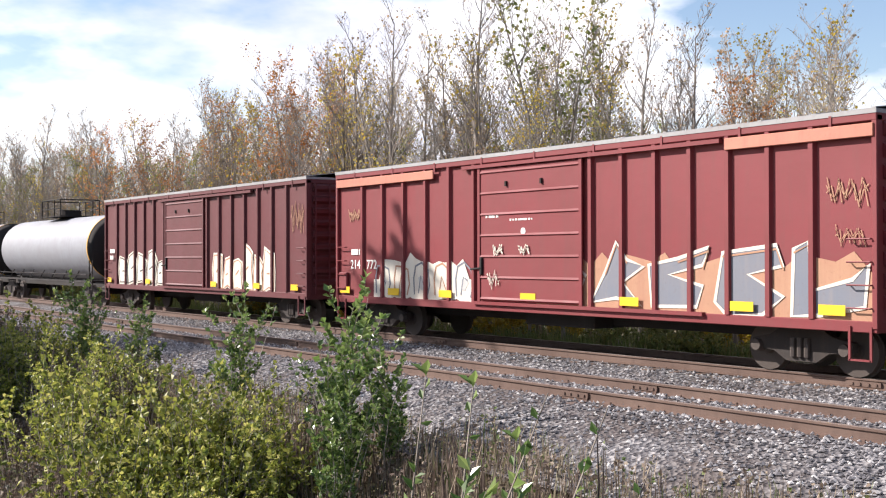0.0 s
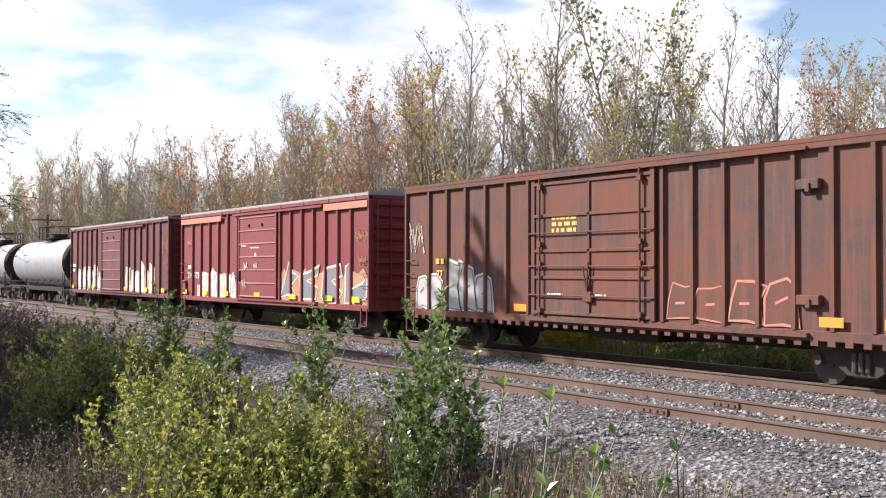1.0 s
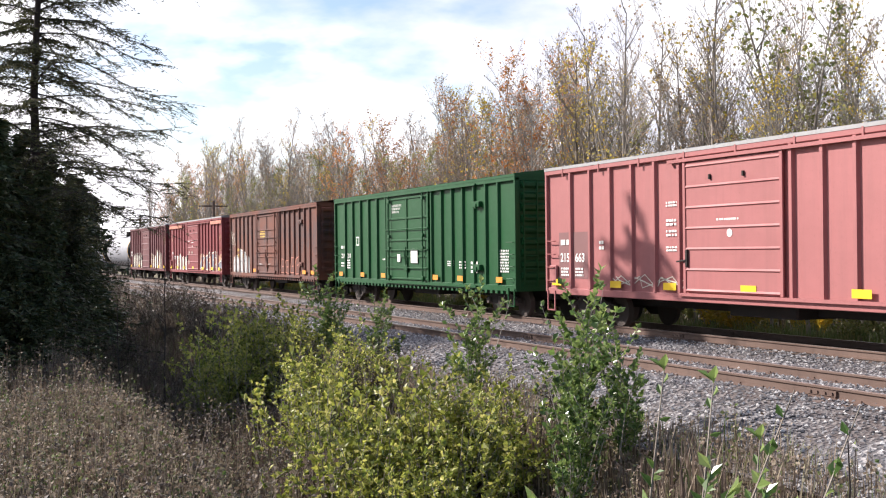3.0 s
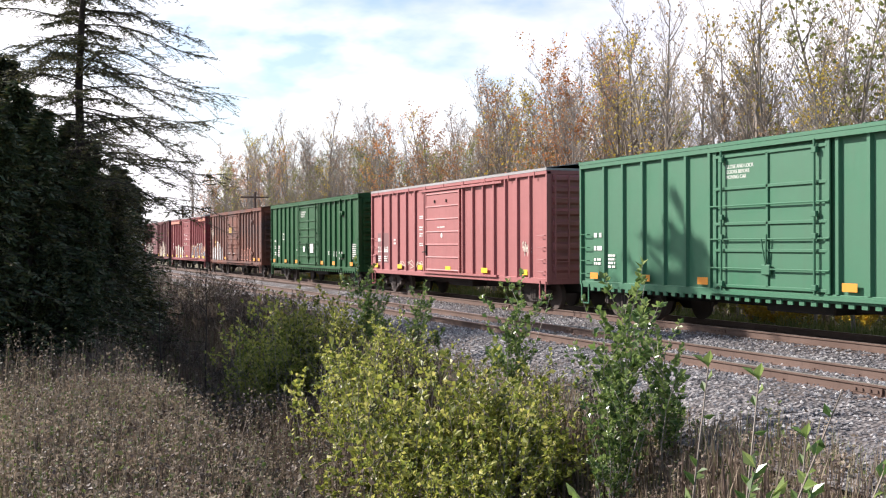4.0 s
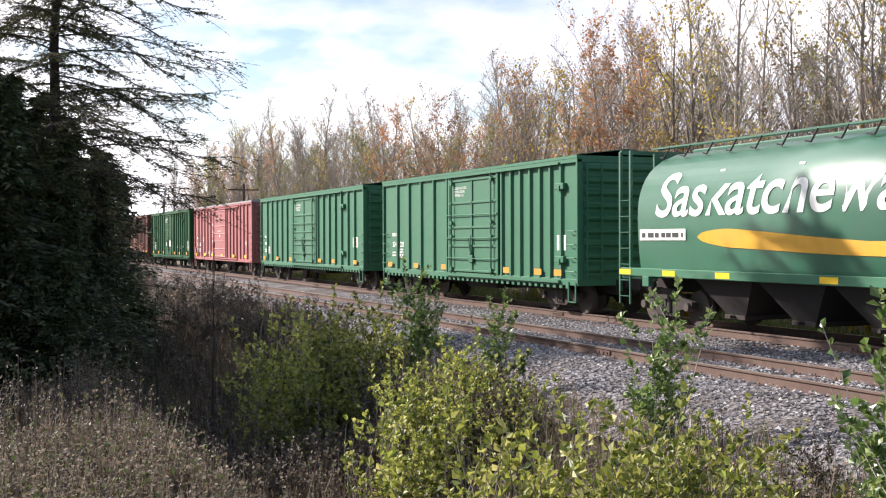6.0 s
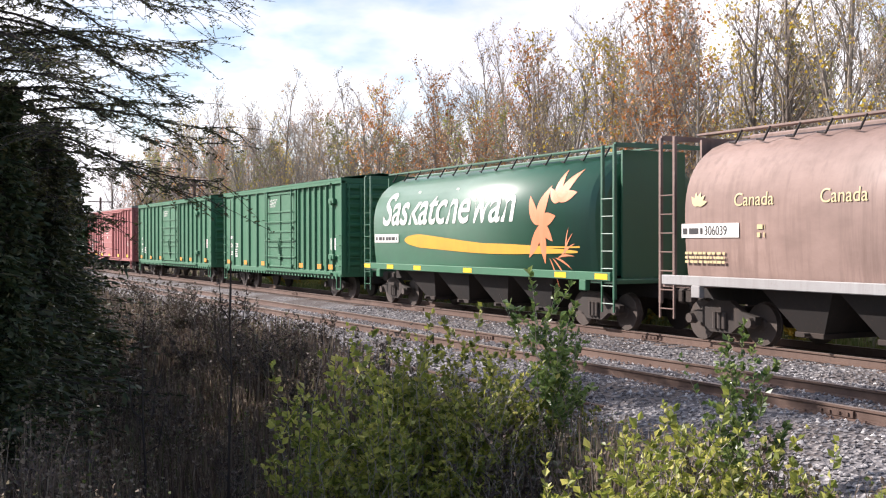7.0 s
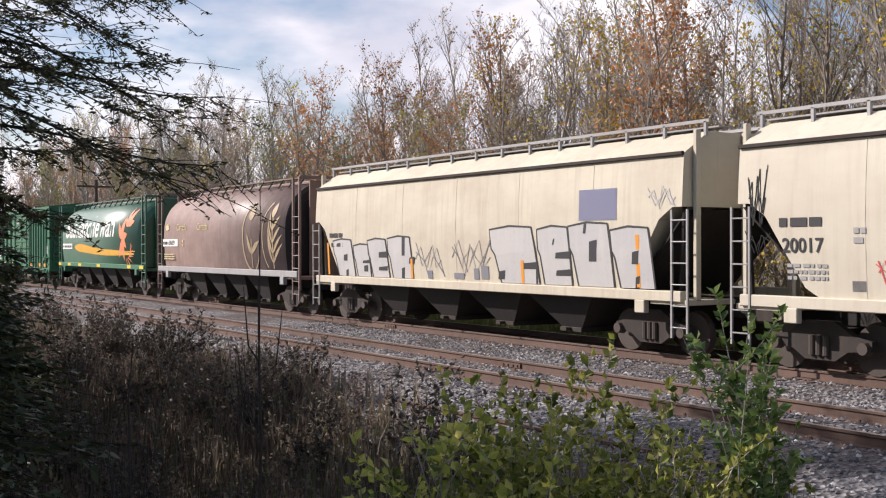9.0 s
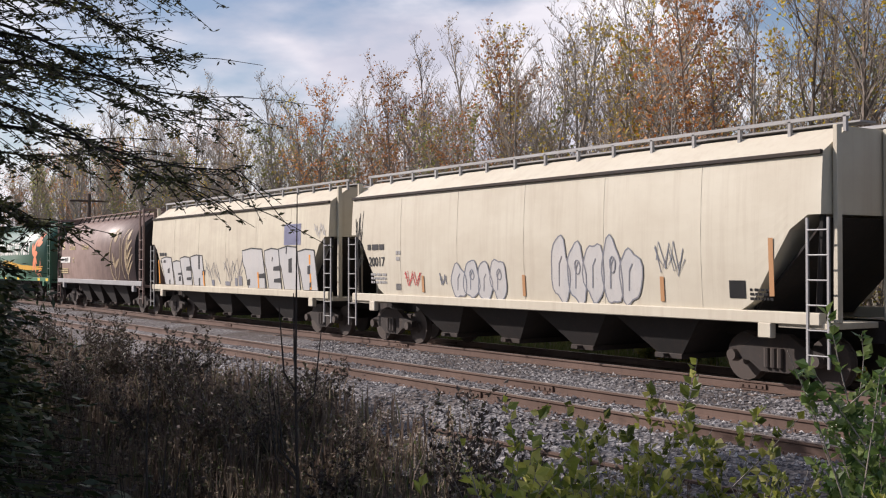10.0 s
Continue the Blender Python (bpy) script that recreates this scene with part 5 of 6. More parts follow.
def tree_meshes(seed, height, leaves, leaf_size, spread=0.24, first=0.22, stems=1):
    """Bare autumn tree: trunk and limbs, twigs, and the leaves that are left."""
    rng = random.Random(seed)
    tv, tf, lv, lf = [], [], [], []
    tips = []

    def grow(p, d, length, r, level):
        steps = (5, 4, 3, 2)[level]
        pts, rad = [p.copy()], [r]
        for i in range(steps):
            d = (d + rand_dir(rng) * (0.10 if level == 0 else 0.22) + Vector((0, 0, 0.10))).normalized()
            p = p + d * (length / steps)
            pts.append(p.copy())
            rad.append(r * (1 - (i + 1) / steps * (0.86 if level == 0 else 0.8)))
        limb(tv, tf, pts, [max(q, 0.0045) for q in rad], 6 if level == 0 else (4 if level == 1 else 3))
        if level >= 2:
            tips.extend((q, d) for q in pts[1:])
        if level < 3:
            n = (int(12 + height * 0.9), 6, 5)[level]
            for k in range(n):
                u = first + (1 - first) * (k + rng.random()) / n if level == 0 else 0.25 + 0.75 * (k + rng.random()) / n
                i = min(int(u * steps), steps - 1)
                q = pts[i].lerp(pts[i + 1], u * steps - i)
                rr = rad[i] * 0.55 + 0.002
                side = rand_dir(rng, -0.1, 0.5)
                dd = (side * 0.8 + (pts[i + 1] - pts[i]).normalized() * (0.75 if level == 0 else 0.6) + Vector((0, 0, 0.28))).normalized()
                ln = height * spread * (1.15 - 0.75 * u) if level == 0 else length * rng.uniform(0.4, 0.62)
                grow(q, dd, ln * rng.uniform(0.7, 1.1), max(0.006, min(rr, r * 0.42)), level + 1)

    for k in range(stems):
        off = Vector((rng.uniform(-0.4, 0.4), rng.uniform(-0.4, 0.4), -0.1)) if stems > 1 else Vector((0, 0, -0.1))
        grow(off, Vector((rng.uniform(-0.06, 0.06), rng.uniform(-0.06, 0.06), 1)), height * (1 if k == 0 else rng.uniform(0.7, 0.95)), height * 0.0105, 0)
    for _ in range(leaves):
        q, d = rng.choice(tips)
        leaf(lv, lf, q + rand_dir(rng) * 0.12, rand_dir(rng, -0.9, 0.4), leaf_size * rng.uniform(0.6, 1.3), rng, 0.5)
    return raw_mesh("trunk", tv, tf), raw_mesh("crown", lv, lf)


TREES = []
for k, (h, n, mat, sp, st, txt) in enumerate((
        (9.5, 380, M_LEAFY, 0.29, 1, "slender grey tree, nearly bare, with a few yellow leaves"),
        (9.0, 1150, M_LEAFO, 0.36, 1, "autumn tree with thinning orange leaves"),
        (9.2, 110, M_LEAFT, 0.31, 1, "bare slender grey tree"),
        (8.5, 900, M_LEAFY, 0.31, 2, "autumn tree with thinning yellow leaves"),
        (10.5, 160, M_LEAFT, 0.27, 1, "tall bare tree with a straight trunk"),
        (7.5, 1000, M_LEAFG, 0.30, 2, "olive-green tree losing its leaves"),
        (8.6, 420, M_LEAFT, 0.25, 1, "bare tree with a few tan leaves"),
        (5.0, 800, M_LEAFY, 0.34, 3, "young tree with yellow autumn leaves"))):
    TREES.append((*tree_meshes(100 + k, h, int(n * 1.35), 0.095, sp, 0.2, st), mat, txt, h))


def plant_tree(k, x, y, scale, turn):
    trunk, crown, mat, txt, h = TREES[k]
    scale *= canopy(x, y) / 9.2
    t = tagged(new("tree"), txt, "tree", "autumn trees behind the railway")
    t.matrix_basis = pose(x, y, ground_z(x, y) - 0.05, random.uniform(-2, 2), random.uniform(-2, 2), turn) @ Matrix.Diagonal((scale, scale, scale, 1))
    part("trunk", trunk, M_BARK, t)
    part("crown", crown, mat, t)
    return t


CANOPY = ((-300, 0.118), (0, 0.112), (200, 0.110), (260, 0.124), (330, 0.116), (400, 0.140), (550, 0.165), (640, 0.17), (760, 0.2), (900, 0.218), (1050, 0.228), (1250, 0.228), (1600, 0.24), (3000, 0.25))


def canopy(x, y):
    """Height of the wood's top over the rails, which rises towards the near end."""
    a = math.atan2(x, y) - radians(36.03)
    if a > 1.0:
        return 11.0
    q, d = 784 + 2000 * math.tan(a), math.hypot(x, y) * math.cos(a)
    for (q0, s0), (q1, s1) in zip(CANOPY, CANOPY[1:]):
        if q0 <= q < q1:
            return max(4.5, min(14.0, 1.99 + 1.03 * d * (s0 + (s1 - s0) * (q - q0) / (q1 - q0))))
    return 8.0


rng = random.Random(77)
# the edge of the wood, tree by tree
for k, x, y, s in ((1, 21.7, 61.9, 1.0), (1, 22.9, 58.4, 0.95), (1, 22.5, 42.3, 1.05), (3, 22.1, 44.6, 1.0), (0, 21.8, 47.3, 1.0), (4, 23.1, 37.1, 1.0), (4, 23.5, 35.6, 1.0), (0, 22.7, 34.0, 0.95), (5, 27.0, 30.3, 1.35),
                   (4, 23.0, 29.5, 1.0), (2, 22.7, 50.6, 1.0), (5, 22.5, 53.0, 1.1), (6, 22.3, 56.0, 0.9), (2, 22.9, 65.4, 1.0), (5, 23.5, 68.5, 1.1), (0, 24.5, 39.6, 1.0), (7, 22.1, 39.2, 1.0), (7, 21.7, 32.8, 1.1), (7, 22.3, 26.9, 1.1), (7, 21.5, 48.8, 1.0)):
    plant_tree(k, x, y, s, rng.uniform(0, 360))
for row, (x0, step, lo, hi) in enumerate(((22.3, 2.0, 0.6, 1.0), (24.8, 1.6, 0.75, 1.08), (28.0, 1.8, 0.8, 1.08), (32.5, 2.2, 0.8, 1.05), (38.0, 4.4, 0.8, 1.05))):
    y = -6.0 + row
    while y < 132:
        far = 0.9
        k = rng.choice((0, 0, 2, 2, 4, 4, 6, 2, 3, 1, 5, 7) if y < 60 else (2, 2, 2, 4, 4, 6, 4, 5, 1, 0))
        plant_tree(k, x0 + rng.uniform(-1.1, 1.1), y + rng.uniform(-0.8, 0.8), rng.uniform(lo, hi) * far, rng.uniform(0, 360))
        y += step * (0.84 if y < 62 else 2.1) * rng.uniform(0.7, 1.3)
for k in range(26):
    x, y = rng.uniform(21.5, 44), rng.uniform(62, 140)
    plant_tree(rng.choice((2, 2, 4, 6, 0, 5, 1)), x, y, rng.uniform(0.7, 1.0), rng.uniform(0, 360))
for y in range(95, 190, 18):
    for x in (7, 2, -4):
        plant_tree(rng.choice((2, 6, 5, 0)), x + rng.uniform(-2, 2), y + rng.uniform(-3, 3), rng.uniform(0.8, 1.05), rng.uniform(0, 360))


def shrub_mesh(seed, height, radius, stems, leaves, size, upright=0.75, wide=0.32):
    rng = random.Random(seed)
    tv, tf, lv, lf = [], [], [], []
    per = max(1, leaves // (stems * 4))
    for _ in range(stems):
        p = Vector((rng.gauss(0, radius * 0.25), rng.gauss(0, radius * 0.25), -0.1))
        d = (rand_dir(rng, -0.1, 0.3) * (1 - upright) * 1.4 + Vector((0, 0, upright))).normalized()
        ln = height * rng.uniform(0.42, 1.14)
        for b in range(4):
            q, e, seg = (p, d, ln) if b == 0 else (p + d * ln * rng.uniform(0.3, 0.85), (d + rand_dir(rng) * 0.7).normalized(), ln * rng.uniform(0.25, 0.45))
            pts = [q.copy()]
            for i in range(4):
                e = (e + rand_dir(rng) * 0.16).normalized()
                q = q + e * seg / 4
                pts.append(q.copy())
            r = height * (0.006 if b == 0 else 0.0035)
            limb(tv, tf, pts, [r * (1 - 0.2 * i) for i in range(5)], 4)
            for _l in range(per):
                u = rng.uniform(0.25 if b == 0 else 0.05, 1.0) ** 0.8
                i = min(int(u * 4), 3)
                a = pts[i].lerp(pts[i + 1], u * 4 - i)
                leaf(lv, lf, a, e * 0.5 + rand_dir(rng, -0.3, 0.8), size * rng.uniform(0.6, 1.25), rng, wide)
    return raw_mesh("stem", tv, tf), raw_mesh("foliage", lv, lf)


def shrub(name, meshes, leaf_mat, x, y, label, scale=1.0, turn=0, z=None, group=""):
    s = tagged(new(name), label, "shrub", group)
    s.matrix_basis = pose(x, y, ground_z(x, y) if z is None else z, 0, 0, turn) @ Matrix.Diagonal((scale, scale, scale, 1))
    part("stem", meshes[0], M_BARK, s, kind="stuff")
    part("foliage", meshes[1], leaf_mat, s)
    return s


YB = [shrub_mesh(201 + k, 2.6, 2.2, 34, 2700, 0.125, 0.84, 0.34) for k in range(2)]
GB = shrub_mesh(211, 2.5, 0.7, 9, 1000, 0.12, 0.93, 0.34)
GT = shrub_mesh(212, 2.0, 0.45, 10, 1100, 0.075, 0.92, 0.26)
DW = [shrub_mesh(221 + k, 1.5, 0.7, 16, 900, 0.10, 0.8, 0.25) for k in range(2)]
UB = [shrub_mesh(231 + k, 1.7, 0.9, 14, 1100, 0.16, 0.7) for k in range(2)]
YL, GL = "bushy willow shrub with yellow-green leaves in the ditch", "upright sapling with glossy bright green leaves"
for k, x, y, s in ((1, 6.3, 15.9, 0.98), (0, 6.0, 16.4, 0.90), (0, 6.8, 16.3, 0.95), (0, 7.2, 15.6, 0.84), (1, 7.7, 15.8, 0.66), (1, 6.5, 15.1, 0.76), (0, 7.5, 14.6, 0.64), (1, 5.7, 14.6, 0.62), (0, 6.5, 14.0, 0.58), (0, 5.1, 13.6, 0.48),
                   (1, 7.5, 22.6, 0.80), (0, 6.8, 21.6, 0.72), (0, 8.1, 23.2, 0.66), (1, 7.7, 21.2, 0.66),
                   (0, 7.4, 28.8, 0.98), (1, 6.8, 28.3, 0.90), (1, 8.0, 28.2, 0.84), (0, 6.4, 27.3, 0.74), (1, 7.3, 27.0, 0.80), (0, 8.3, 27.2, 0.66)):
    shrub("willow_shrub", YB[k], M_SHRUB, x, y, YL, s, 70 * k + 31 * x, group="yellow-green shrubs in the ditch")
for x, y, s, a in ((8.3, 13.7, 1.02, 40), (8.0, 13.3, 0.85, 120), (8.5, 13.0, 0.75, 200), (7.7, 13.0, 0.7, 300), (8.7, 18.2, 0.85, 300), (8.9, 23.2, 0.70, 60), (8.9, 26.7, 0.86, 160), (9.2, 27.1, 0.6, 20)):
    shrub("green_sapling", GB, M_GREENLEAF, x, y, GL, s, a, group="green saplings beside the siding")
for x, y, s in ((3.9, 5.4, 1.64), (4.2, 5.3, 1.58), (3.6, 5.5, 1.54)):
    shrub("green_sapling", GT, M_GREENLEAF, x, y, "low sapling with large bright green leaves", s)
for k in range(110):
    x, y = (rng.uniform(4.6, 9.2), rng.uniform(15, 64)) if k < 75 else (rng.uniform(7.6, 10.2), rng.uniform(36, 75))
    if (x - 7.2) ** 2 + (y - 15.5) ** 2 > 3 and (x - 7.4) ** 2 + (y - 28) ** 2 > 3:
        shrub("weed_clump", DW[k % 2], M_DARKWEED, x, y, "dry purplish-brown weed clump", rng.uniform(0.5, 0.95), rng.uniform(0, 360), group="dry weeds in the ditch")
for k in range(90):
    x, y = rng.uniform(20.9, 24.5), rng.uniform(2, 80)
    shrub("undergrowth_bush", UB[k % 2], rng.choice((M_LEAFG, M_LEAFY, M_LEAFG)), x, y, "low yellowing undergrowth bush", rng.uniform(0.5, 1.1), rng.uniform(0, 360), group="undergrowth behind the railway")

# thin sapling and dead stalk in the ditch
for nm, x, y, h, lab in (("bare_sapling", 5.5, 30.0, 5.2, "thin bare sapling with a few upright twigs"), ("dead_stalk", 6.4, 6.7, 3.1, "thin dark dead stalk standing in the grass"), ("bare_sapling", 4.4, 30.6, 3.6, "thin bare sapling with a few upright twigs")):
    r2 = random.Random(int(x * 10))
    v, f = [], []
    pts = [Vector((0, 0, -0.1))]
    for i in range(6):
        pts.append(Vector((r2.uniform(-0.03, 0.03), r2.uniform(-0.03, 0.03), h * (i + 1) / 6)))
    limb(v, f, pts, [0.028 * (1 - i / 7) for i in range(7)], 5)
    st = tagged(new(nm), lab, "sapling")
    st.location = (x, y, ground_z(x, y))
    tw, tf = [], []
    for i in range(7 if nm == "bare_sapling" else 3):
        u = r2.uniform(0.35, 0.8)
        a = Vector((0, 0, h * u))
        d = rand_dir(r2, 0.5, 0.8)
        limb(tw, tf, [a, a + d * 0.25, a + d * 0.35 + Vector((0, 0, 0.5))], [0.012, 0.009, 0.004], 4)
    part("stem", raw_mesh("stem", v, f), M_DARKBARK, st)
    if tw:
        part("twig_spray", raw_mesh("twig_spray", tw, tf), M_DARKBARK, st, kind="stuff")


# ---- the larch and the conifers round it ----
def larch(x, y, height):
    r2 = random.Random(9)
    t = tagged(new("larch_tree"), "tall dark larch with drooping, thinly needled boughs", "tree")
    t.location = (x, y, ground_z(x, y))
    v, f = [], []
    pts = [Vector((0.1 * math.sin(i), 0.08 * math.cos(i * 1.3), height * i / 10)) for i in range(11)]
    limb(v, f, pts, [0.19 * (1 - i / 11) + 0.01 for i in range(11)], 9)
    part("trunk", raw_mesh("trunk", v, f, True), M_DARKBARK, t)
    nv, nf = [], []
    k = 0
    z = 3.8
    while z < height - 0.6:
        z += r2.uniform(0.06, 0.13)
        k += 1
        a = k * 2.4 + r2.uniform(-0.5, 0.5)
        ln = (4.6 * (1 - (z / height) ** 1.8) + 0.8) * r2.uniform(0.4, 1.05) * (0.5 + 0.5 * smooth(2.0, 5.5, z))
        if k % 5 == 0 and 5.2 < z < 11:            # long boughs reach over the open ditch
            a, ln = r2.uniform(-0.75, 0.45), r2.uniform(3.0, 4.4)
        p = Vector((0.1 * math.sin(z / height * 10), 0, z))
        d = Vector((math.cos(a), math.sin(a), r2.uniform(-0.25, 0.45)))
        bv, bf = [], []
        line = [p.copy()]
        for i in range(7):
            p = p + d.normalized() * ln / 7
            d = d + Vector((r2.uniform(-0.12, 0.12), r2.uniform(-0.12, 0.12), -0.12 if i < 4 else 0.14))
            line.append(p.copy())
        limb(bv, bf, line, [0.026 * (1 - i / 8) + 0.004 for i in range(8)], 4)
        for i in range(1, 8):
            for sd in (-1, 1):
                for _ in range(4):
                    q = line[i].lerp(line[i - 1], r2.random())
                    e = (Vector((-math.sin(a) * sd, math.cos(a) * sd, 0)) * 0.8 + Vector((math.cos(a), math.sin(a), 0)) * 0.6 + rand_dir(r2) * 0.4 + Vector((0, 0, -0.25))).normalized()
                    sl = ln * 0.2 * r2.uniform(0.5, 1.4)
                    tw = [q, q + e * sl * 0.5, q + e * sl + Vector((0, 0, -0.05))]
                    limb(bv, bf, tw, [0.007, 0.006, 0.004], 3)
                    for _n in range(9):
                        qq = tw[0].lerp(tw[2], r2.random())
                        for _m in range(2):
                            leaf(nv, nf, qq, rand_dir(r2, -0.6, 0.6), r2.uniform(0.05, 0.11), r2, 0.16, 0.0)
        part("bough", raw_mesh("bough", bv, bf), M_DARKBARK, t)
    part("needles", raw_mesh("needles", nv, nf), M_NEEDLED, t)


larch(2.85, 35.5, 16.5)


def conifer_mesh(seed, height, radius, dense):
    r2 = random.Random(seed)
    tv, tf, nv, nf = [], [], [], []
    limb(tv, tf, [Vector((0, 0, -0.1)), Vector((0, 0, height * 0.5)), Vector((0, 0, height))], [0.07, 0.045, 0.008], 6)
    for _ in range(dense):
        u = r2.random() ** 0.8
        z = 0.15 + (height - 0.2) * u
        a = r2.uniform(0, 6.283)
        rr = radius * (1 - u ** 1.3 * 0.9) * r2.uniform(0.3, 1.0) * (0.72 + 0.34 * math.sin(3 * a + 9 * u + seed) + 0.14 * math.sin(7 * a - 5 * u))
        p0, p1 = Vector((0, 0, z)), Vector((rr * math.cos(a), rr * math.sin(a), z - rr * 0.22))
        limb(tv, tf, [p0, p1], [0.012, 0.004], 3)
        for _n in range(22):
            w = r2.uniform(0.25, 1.0)
            leaf(nv, nf, p0.lerp(p1, w) + rand_dir(r2) * 0.06, rand_dir(r2, -0.6, 0.4) + (p1 - p0).normalized(), r2.uniform(0.10, 0.2), r2, 0.16, 0.0)
    return raw_mesh("trunk", tv, tf), raw_mesh("needles", nv, nf)


CON = [conifer_mesh(301, 3.6, 2.0, 330), conifer_mesh(302, 5.5, 2.2, 400), conifer_mesh(303, 2.4, 1.7, 240)]
# The last four stand mostly out of view, added to shade the ditch.
for k, x, y, s in ((1, 3.6, 41.0, 1.4), (1, 4.4, 45.0, 1.5), (1, 2.6, 38.0, 1.4), (2, 5.2, 41.6, 1.4), (1, 1.0, 31.5, 1.3), (1, 2.0, 33.0, 1.35), (1, 0.2, 33.2, 1.5), (1, 2.7, 33.8, 1.1), (1, 3.4, 36.4, 1.0), (0, 2.0, 30.6, 1.0), (0, 2.5, 31.8, 0.95), (1, 0.0, 30.5, 1.25), (1, 4.2, 38.5, 1.2), (1, -0.6, 30.0, 1.1), (1, 5.6, 46.5, 1.2), (1, 1.6, 34.0, 1.1), (0, 4.4, 40.0, 1.0), (2, 2.4, 30.4, 0.9), (1, 5.0, 43.0, 1.3), (2, 5.6, 44, 1.0), (0, 6.2, 52, 1.0), (2, 6.9, 58, 1.1), (1, -1.4, 32.6, 1.9), (1, -2.4, 35.6, 2.0), (1, -0.3, 36.4, 1.9), (1, 0.8, 39.0, 1.8)):
    t = tagged(new("young_conifer"), "dark green young conifer in the shade of the larch", "tree", "young conifers under the larch")
    t.matrix_basis = pose(x, y, ground_z(x, y), 5 * math.sin(9 * x), 5 * math.cos(7 * y), 57 * x) @ Matrix.Diagonal((s * 1.0, s * 1.0, s * 0.95, 1))
    part("trunk", CON[k][0], M_DARKBARK, t)
    part("needles", CON[k][1], M_NEEDLE, t)

# ---- utility poles far along the line ----
for y in (92, 128):
    p = tagged(new("utility_pole"), "weathered wooden utility pole with a crossarm", "pole", "poles along the line")
    p.location = (20.9, y, -0.6)
    part("post", Shape().tube((0, 0, 0), (0, 0, 7.0), 0.15, 0.11, 8), M_TIE, p)
    part("crossarm", Shape().box(-1.2, 1.2, -0.06, 0.06, 6.5, 6.62), M_TIE, p)


# ---- grasses ----
def blades(name, count, where, mat, h0, h1, label, width=0.012, seed=1, heads=0.0, lean=0.35):
    """Many thin bent blades in one mesh."""
    r2 = random.Random(seed)
    v, f = [], []
    for _ in range(count):
        x, y = where(r2)
        z = ground_z(x, y) - 0.03
        h = r2.uniform(h0, h1) * (0.75 + 0.5 * noise.noise((x * 0.5, y * 0.5, 9.0)))
        a, ln = r2.uniform(0, 6.283), r2.uniform(0.0, lean) * h
        dx, dy = math.cos(a), math.sin(a)
        sx, sy = -dy * width, dx * width
        n = len(v)
        v.extend([(x + sx, y + sy, z), (x - sx, y - sy, z), (x + dx * ln * 0.35 + sx * 0.8, y + dy * ln * 0.35 + sy * 0.8, z + h * 0.6), (x + dx * ln * 0.35 - sx * 0.8, y + dy * ln * 0.35 - sy * 0.8, z + h * 0.6), (x + dx * ln, y + dy * ln, z + h)])
        f.extend([(n, n + 1, n + 3, n + 2), (n + 2, n + 3, n + 4)])
        if r2.random() < heads:
            for _k in range(5):
                q = Vector((x + dx * ln * r2.uniform(0.5, 1), y + dy * ln * r2.uniform(0.5, 1), z + h * r2.uniform(0.72, 1.02)))
                leaf(v, f, q, rand_dir(r2, -0.2, 1), r2.uniform(0.03, 0.075), r2, 0.4)
    ob = part(name, raw_mesh(name, v, f), mat)
    return tagged(ob, label, "grass", kind="stuff")


blades("ditch_grass", 30000, lambda r: (r.uniform(1.6, 8.5), 9 + 55 * r.random() ** 1.3), M_GRASSD, 0.5, 1.15, "tall brown grass and weeds filling the ditch", 0.014, 1, 0.25)
blades("far_ditch_grass", 9000, lambda r: (r.uniform(6.2, 10.1), r.uniform(34, 80)), M_GRASSD, 0.5, 1.1, "brown grass along the far ballast shoulder", 0.02, 21, 0.3)
blades("goldenrod_bank", 15000, lambda r: (r.uniform(-0.4, 3.6) + 2.2 * r.random() ** 3, r.uniform(7, 23)), M_GRASS, 0.45, 1.1, "dry goldenrod and pale seed-headed grass", 0.010, 2, 0.6)
blades("tall_weed_stalks", 2600, lambda r: (r.uniform(0.4, 7.5), r.uniform(8.5, 40)), M_GRASS, 1.0, 1.75, "tall dry weed stalks with pale seed heads", 0.008, 12, 1.0, 0.25)
blades("dark_bank_weeds", 9000, lambda r: (r.uniform(0.4, 6.2), r.uniform(9, 32)), M_DARKWEED, 0.5, 1.2, "dark brown dried weeds between the grasses", 0.011, 13, 0.5)
blades("shoulder_grass", 20000, lambda r: (9.4 - abs(r.gauss(0, 1.9)), r.uniform(4, 42)), M_GRASS, 0.22, 0.75, "thin pale dry grass along the ballast shoulder", 0.008, 3, 0.2)
blades("green_tufts", 5000, lambda r: (r.uniform(6.5, 10.2), r.uniform(5, 40)), M_GRASSG, 0.12, 0.4, "short green grass tufts at the ballast edge", 0.010, 4)
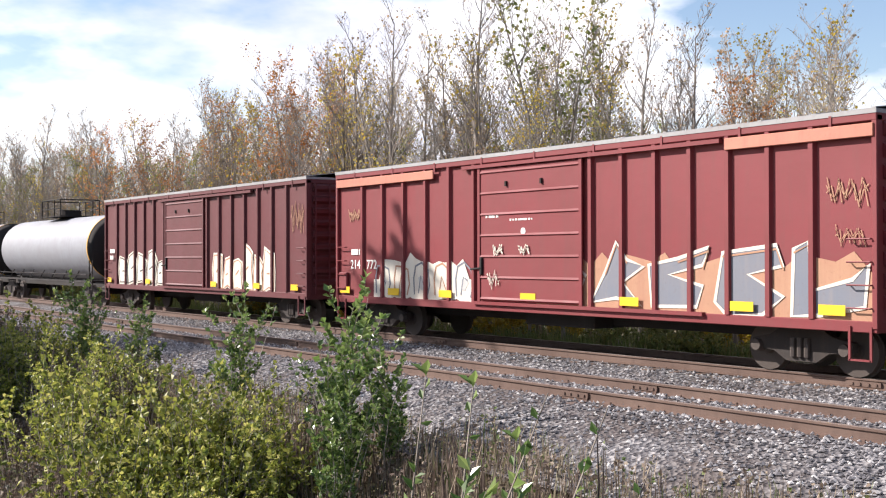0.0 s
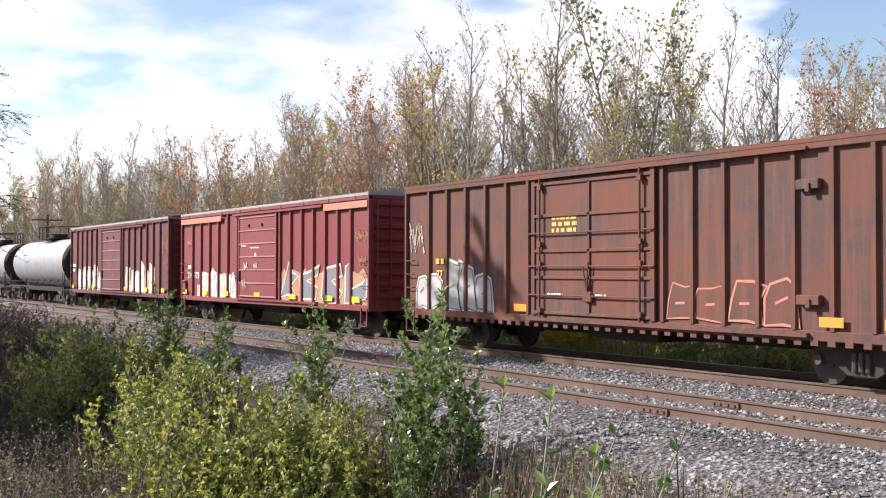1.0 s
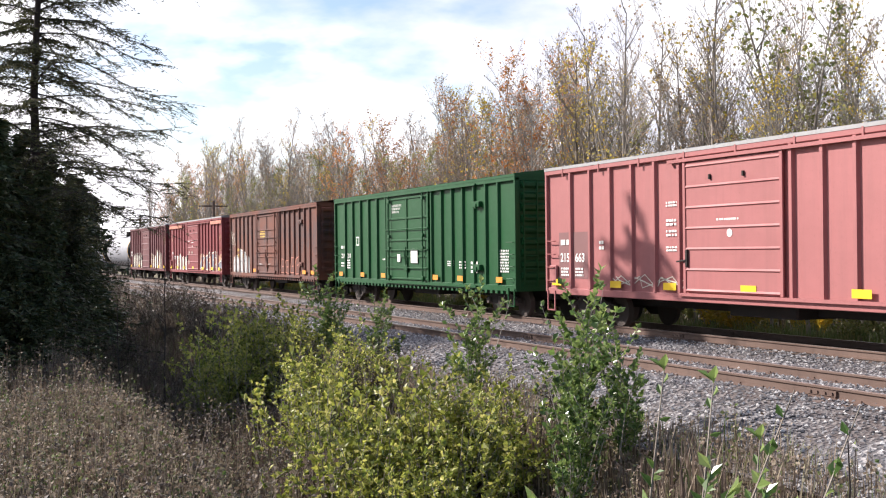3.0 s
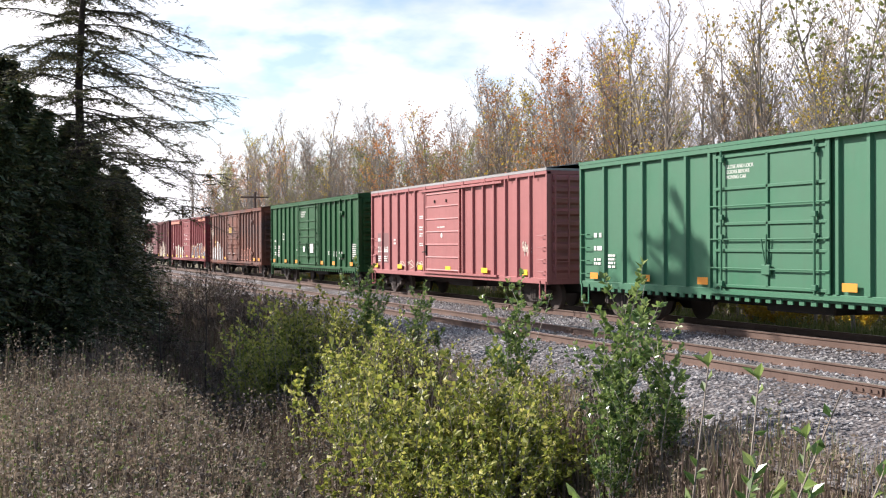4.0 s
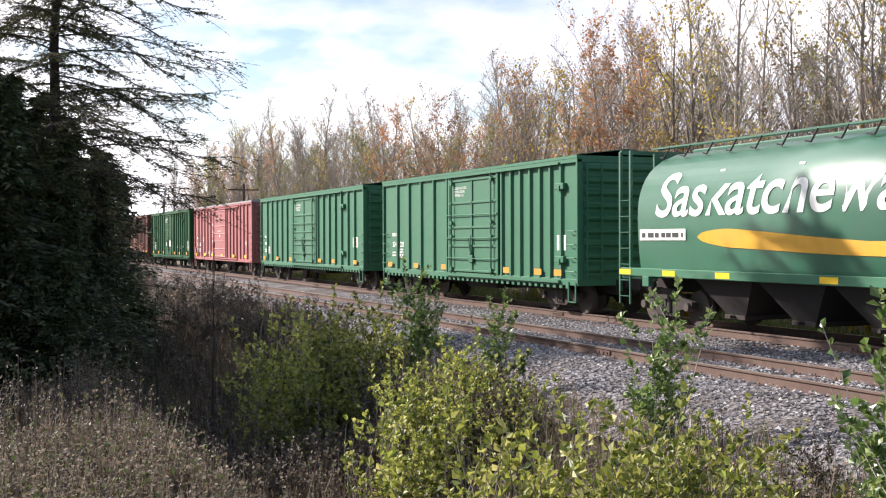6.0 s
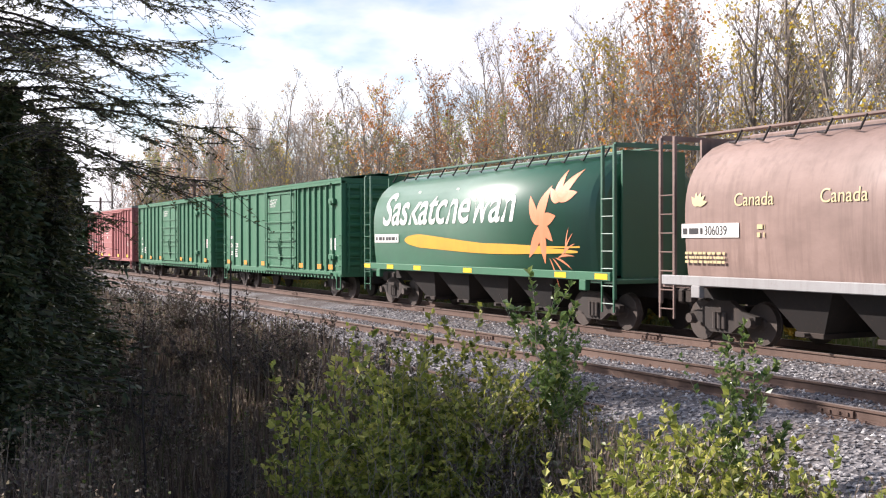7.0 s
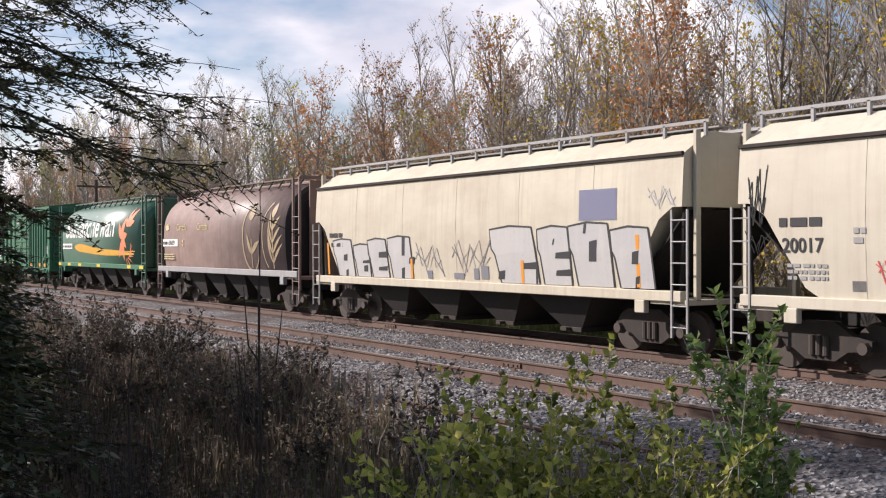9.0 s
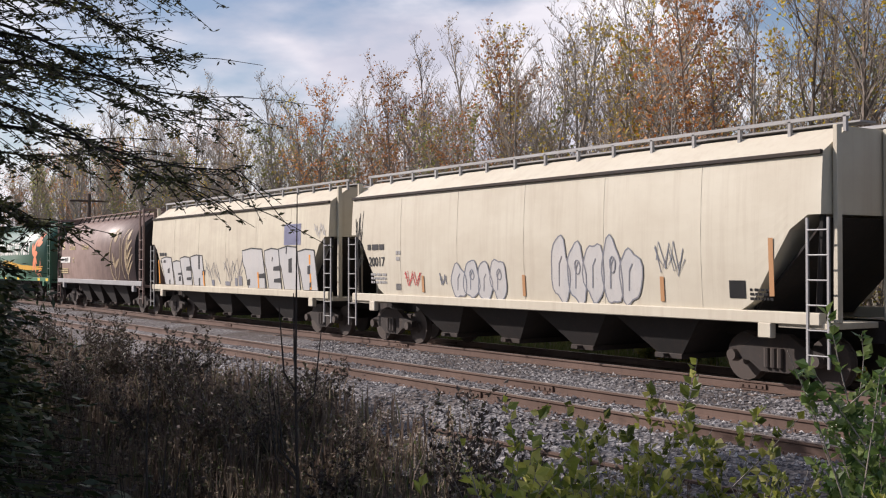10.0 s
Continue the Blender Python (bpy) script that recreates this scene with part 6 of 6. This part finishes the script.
blades("siding_grass", 5000, lambda r: (r.gauss(10.4, 0.35), r.uniform(25, 46)), M_GRASSG, 0.06, 0.26, "low green grass along the old ballast edge", 0.010, 41)
blades("verge_grass", 16000, lambda r: (20.4 + abs(r.gauss(0, 1.5)), r.uniform(0, 85)), M_GRASSG, 0.3, 0.85, "green and straw-coloured grass behind the railway", 0.016, 5, 0.2)
blades("leaf_litter", 15000, lambda r: (r.uniform(21.5, 40), r.uniform(0, 115)), M_GRASS, 0.2, 0.6, "straw-coloured undergrowth on the wood floor", 0.03, 6, 0.3)

# ---- loose ballast stones ----
r2 = random.Random(8)
v, f = [], []
OCT = [(1, 0, 0), (-1, 0, 0), (0, 1, 0), (0, -1, 0), (0, 0, 1), (0, 0, -1)]
OCF = [(0, 2, 4), (2, 1, 4), (1, 3, 4), (3, 0, 4), (2, 0, 5), (1, 2, 5), (3, 1, 5), (0, 3, 5)]


def bed_z(x):
    for (x0, z0), (x1, z1) in zip(prof, prof[1:]):
        if x0 <= x <= x1:
            return z0 + (z1 - z0) * (x - x0) / (x1 - x0)
    return -0.75


for _ in range(42000):
    x, y = r2.uniform(8.3, 17.1), 4 + 46 * r2.random() ** 1.3
    if x < 9.7 and r2.random() < 0.5:
        continue
    z = bed_z(x) if x > 8.88 else ground_z(x, y)
    s = r2.uniform(0.018, 0.045)
    n = len(v)
    for p in OCT:
        v.append((x + p[0] * s * r2.uniform(0.6, 1.3), y + p[1] * s * r2.uniform(0.6, 1.3), z + 0.01 + p[2] * s * r2.uniform(0.5, 1.0)))
    f.extend([tuple(n + i for i in q) for q in OCF])
tagged(part("ballast_stones", raw_mesh("ballast_stones", v, f), M_STONE), "loose grey crushed stones over the ballast", "stones", kind="stuff")


# ---- what moves ----
TRAIN = ((0.0, 26.5), (1.0, 45.4), (2.0, 64.3), (3.0, 83.3), (4.5, 111.8), (5.2, 125.6), (6.3, 145.8), (6.6, 151.9), (7.0, 159.1), (7.5, 167.6), (8.2, 178.4), (9.0, 189.8), (10.0, 204.5))


def motions():
    for car, mid in CARS:
        walk(car, [(t, pose(TX, mid + s, 0)) for t, s in TRAIN])


motions()
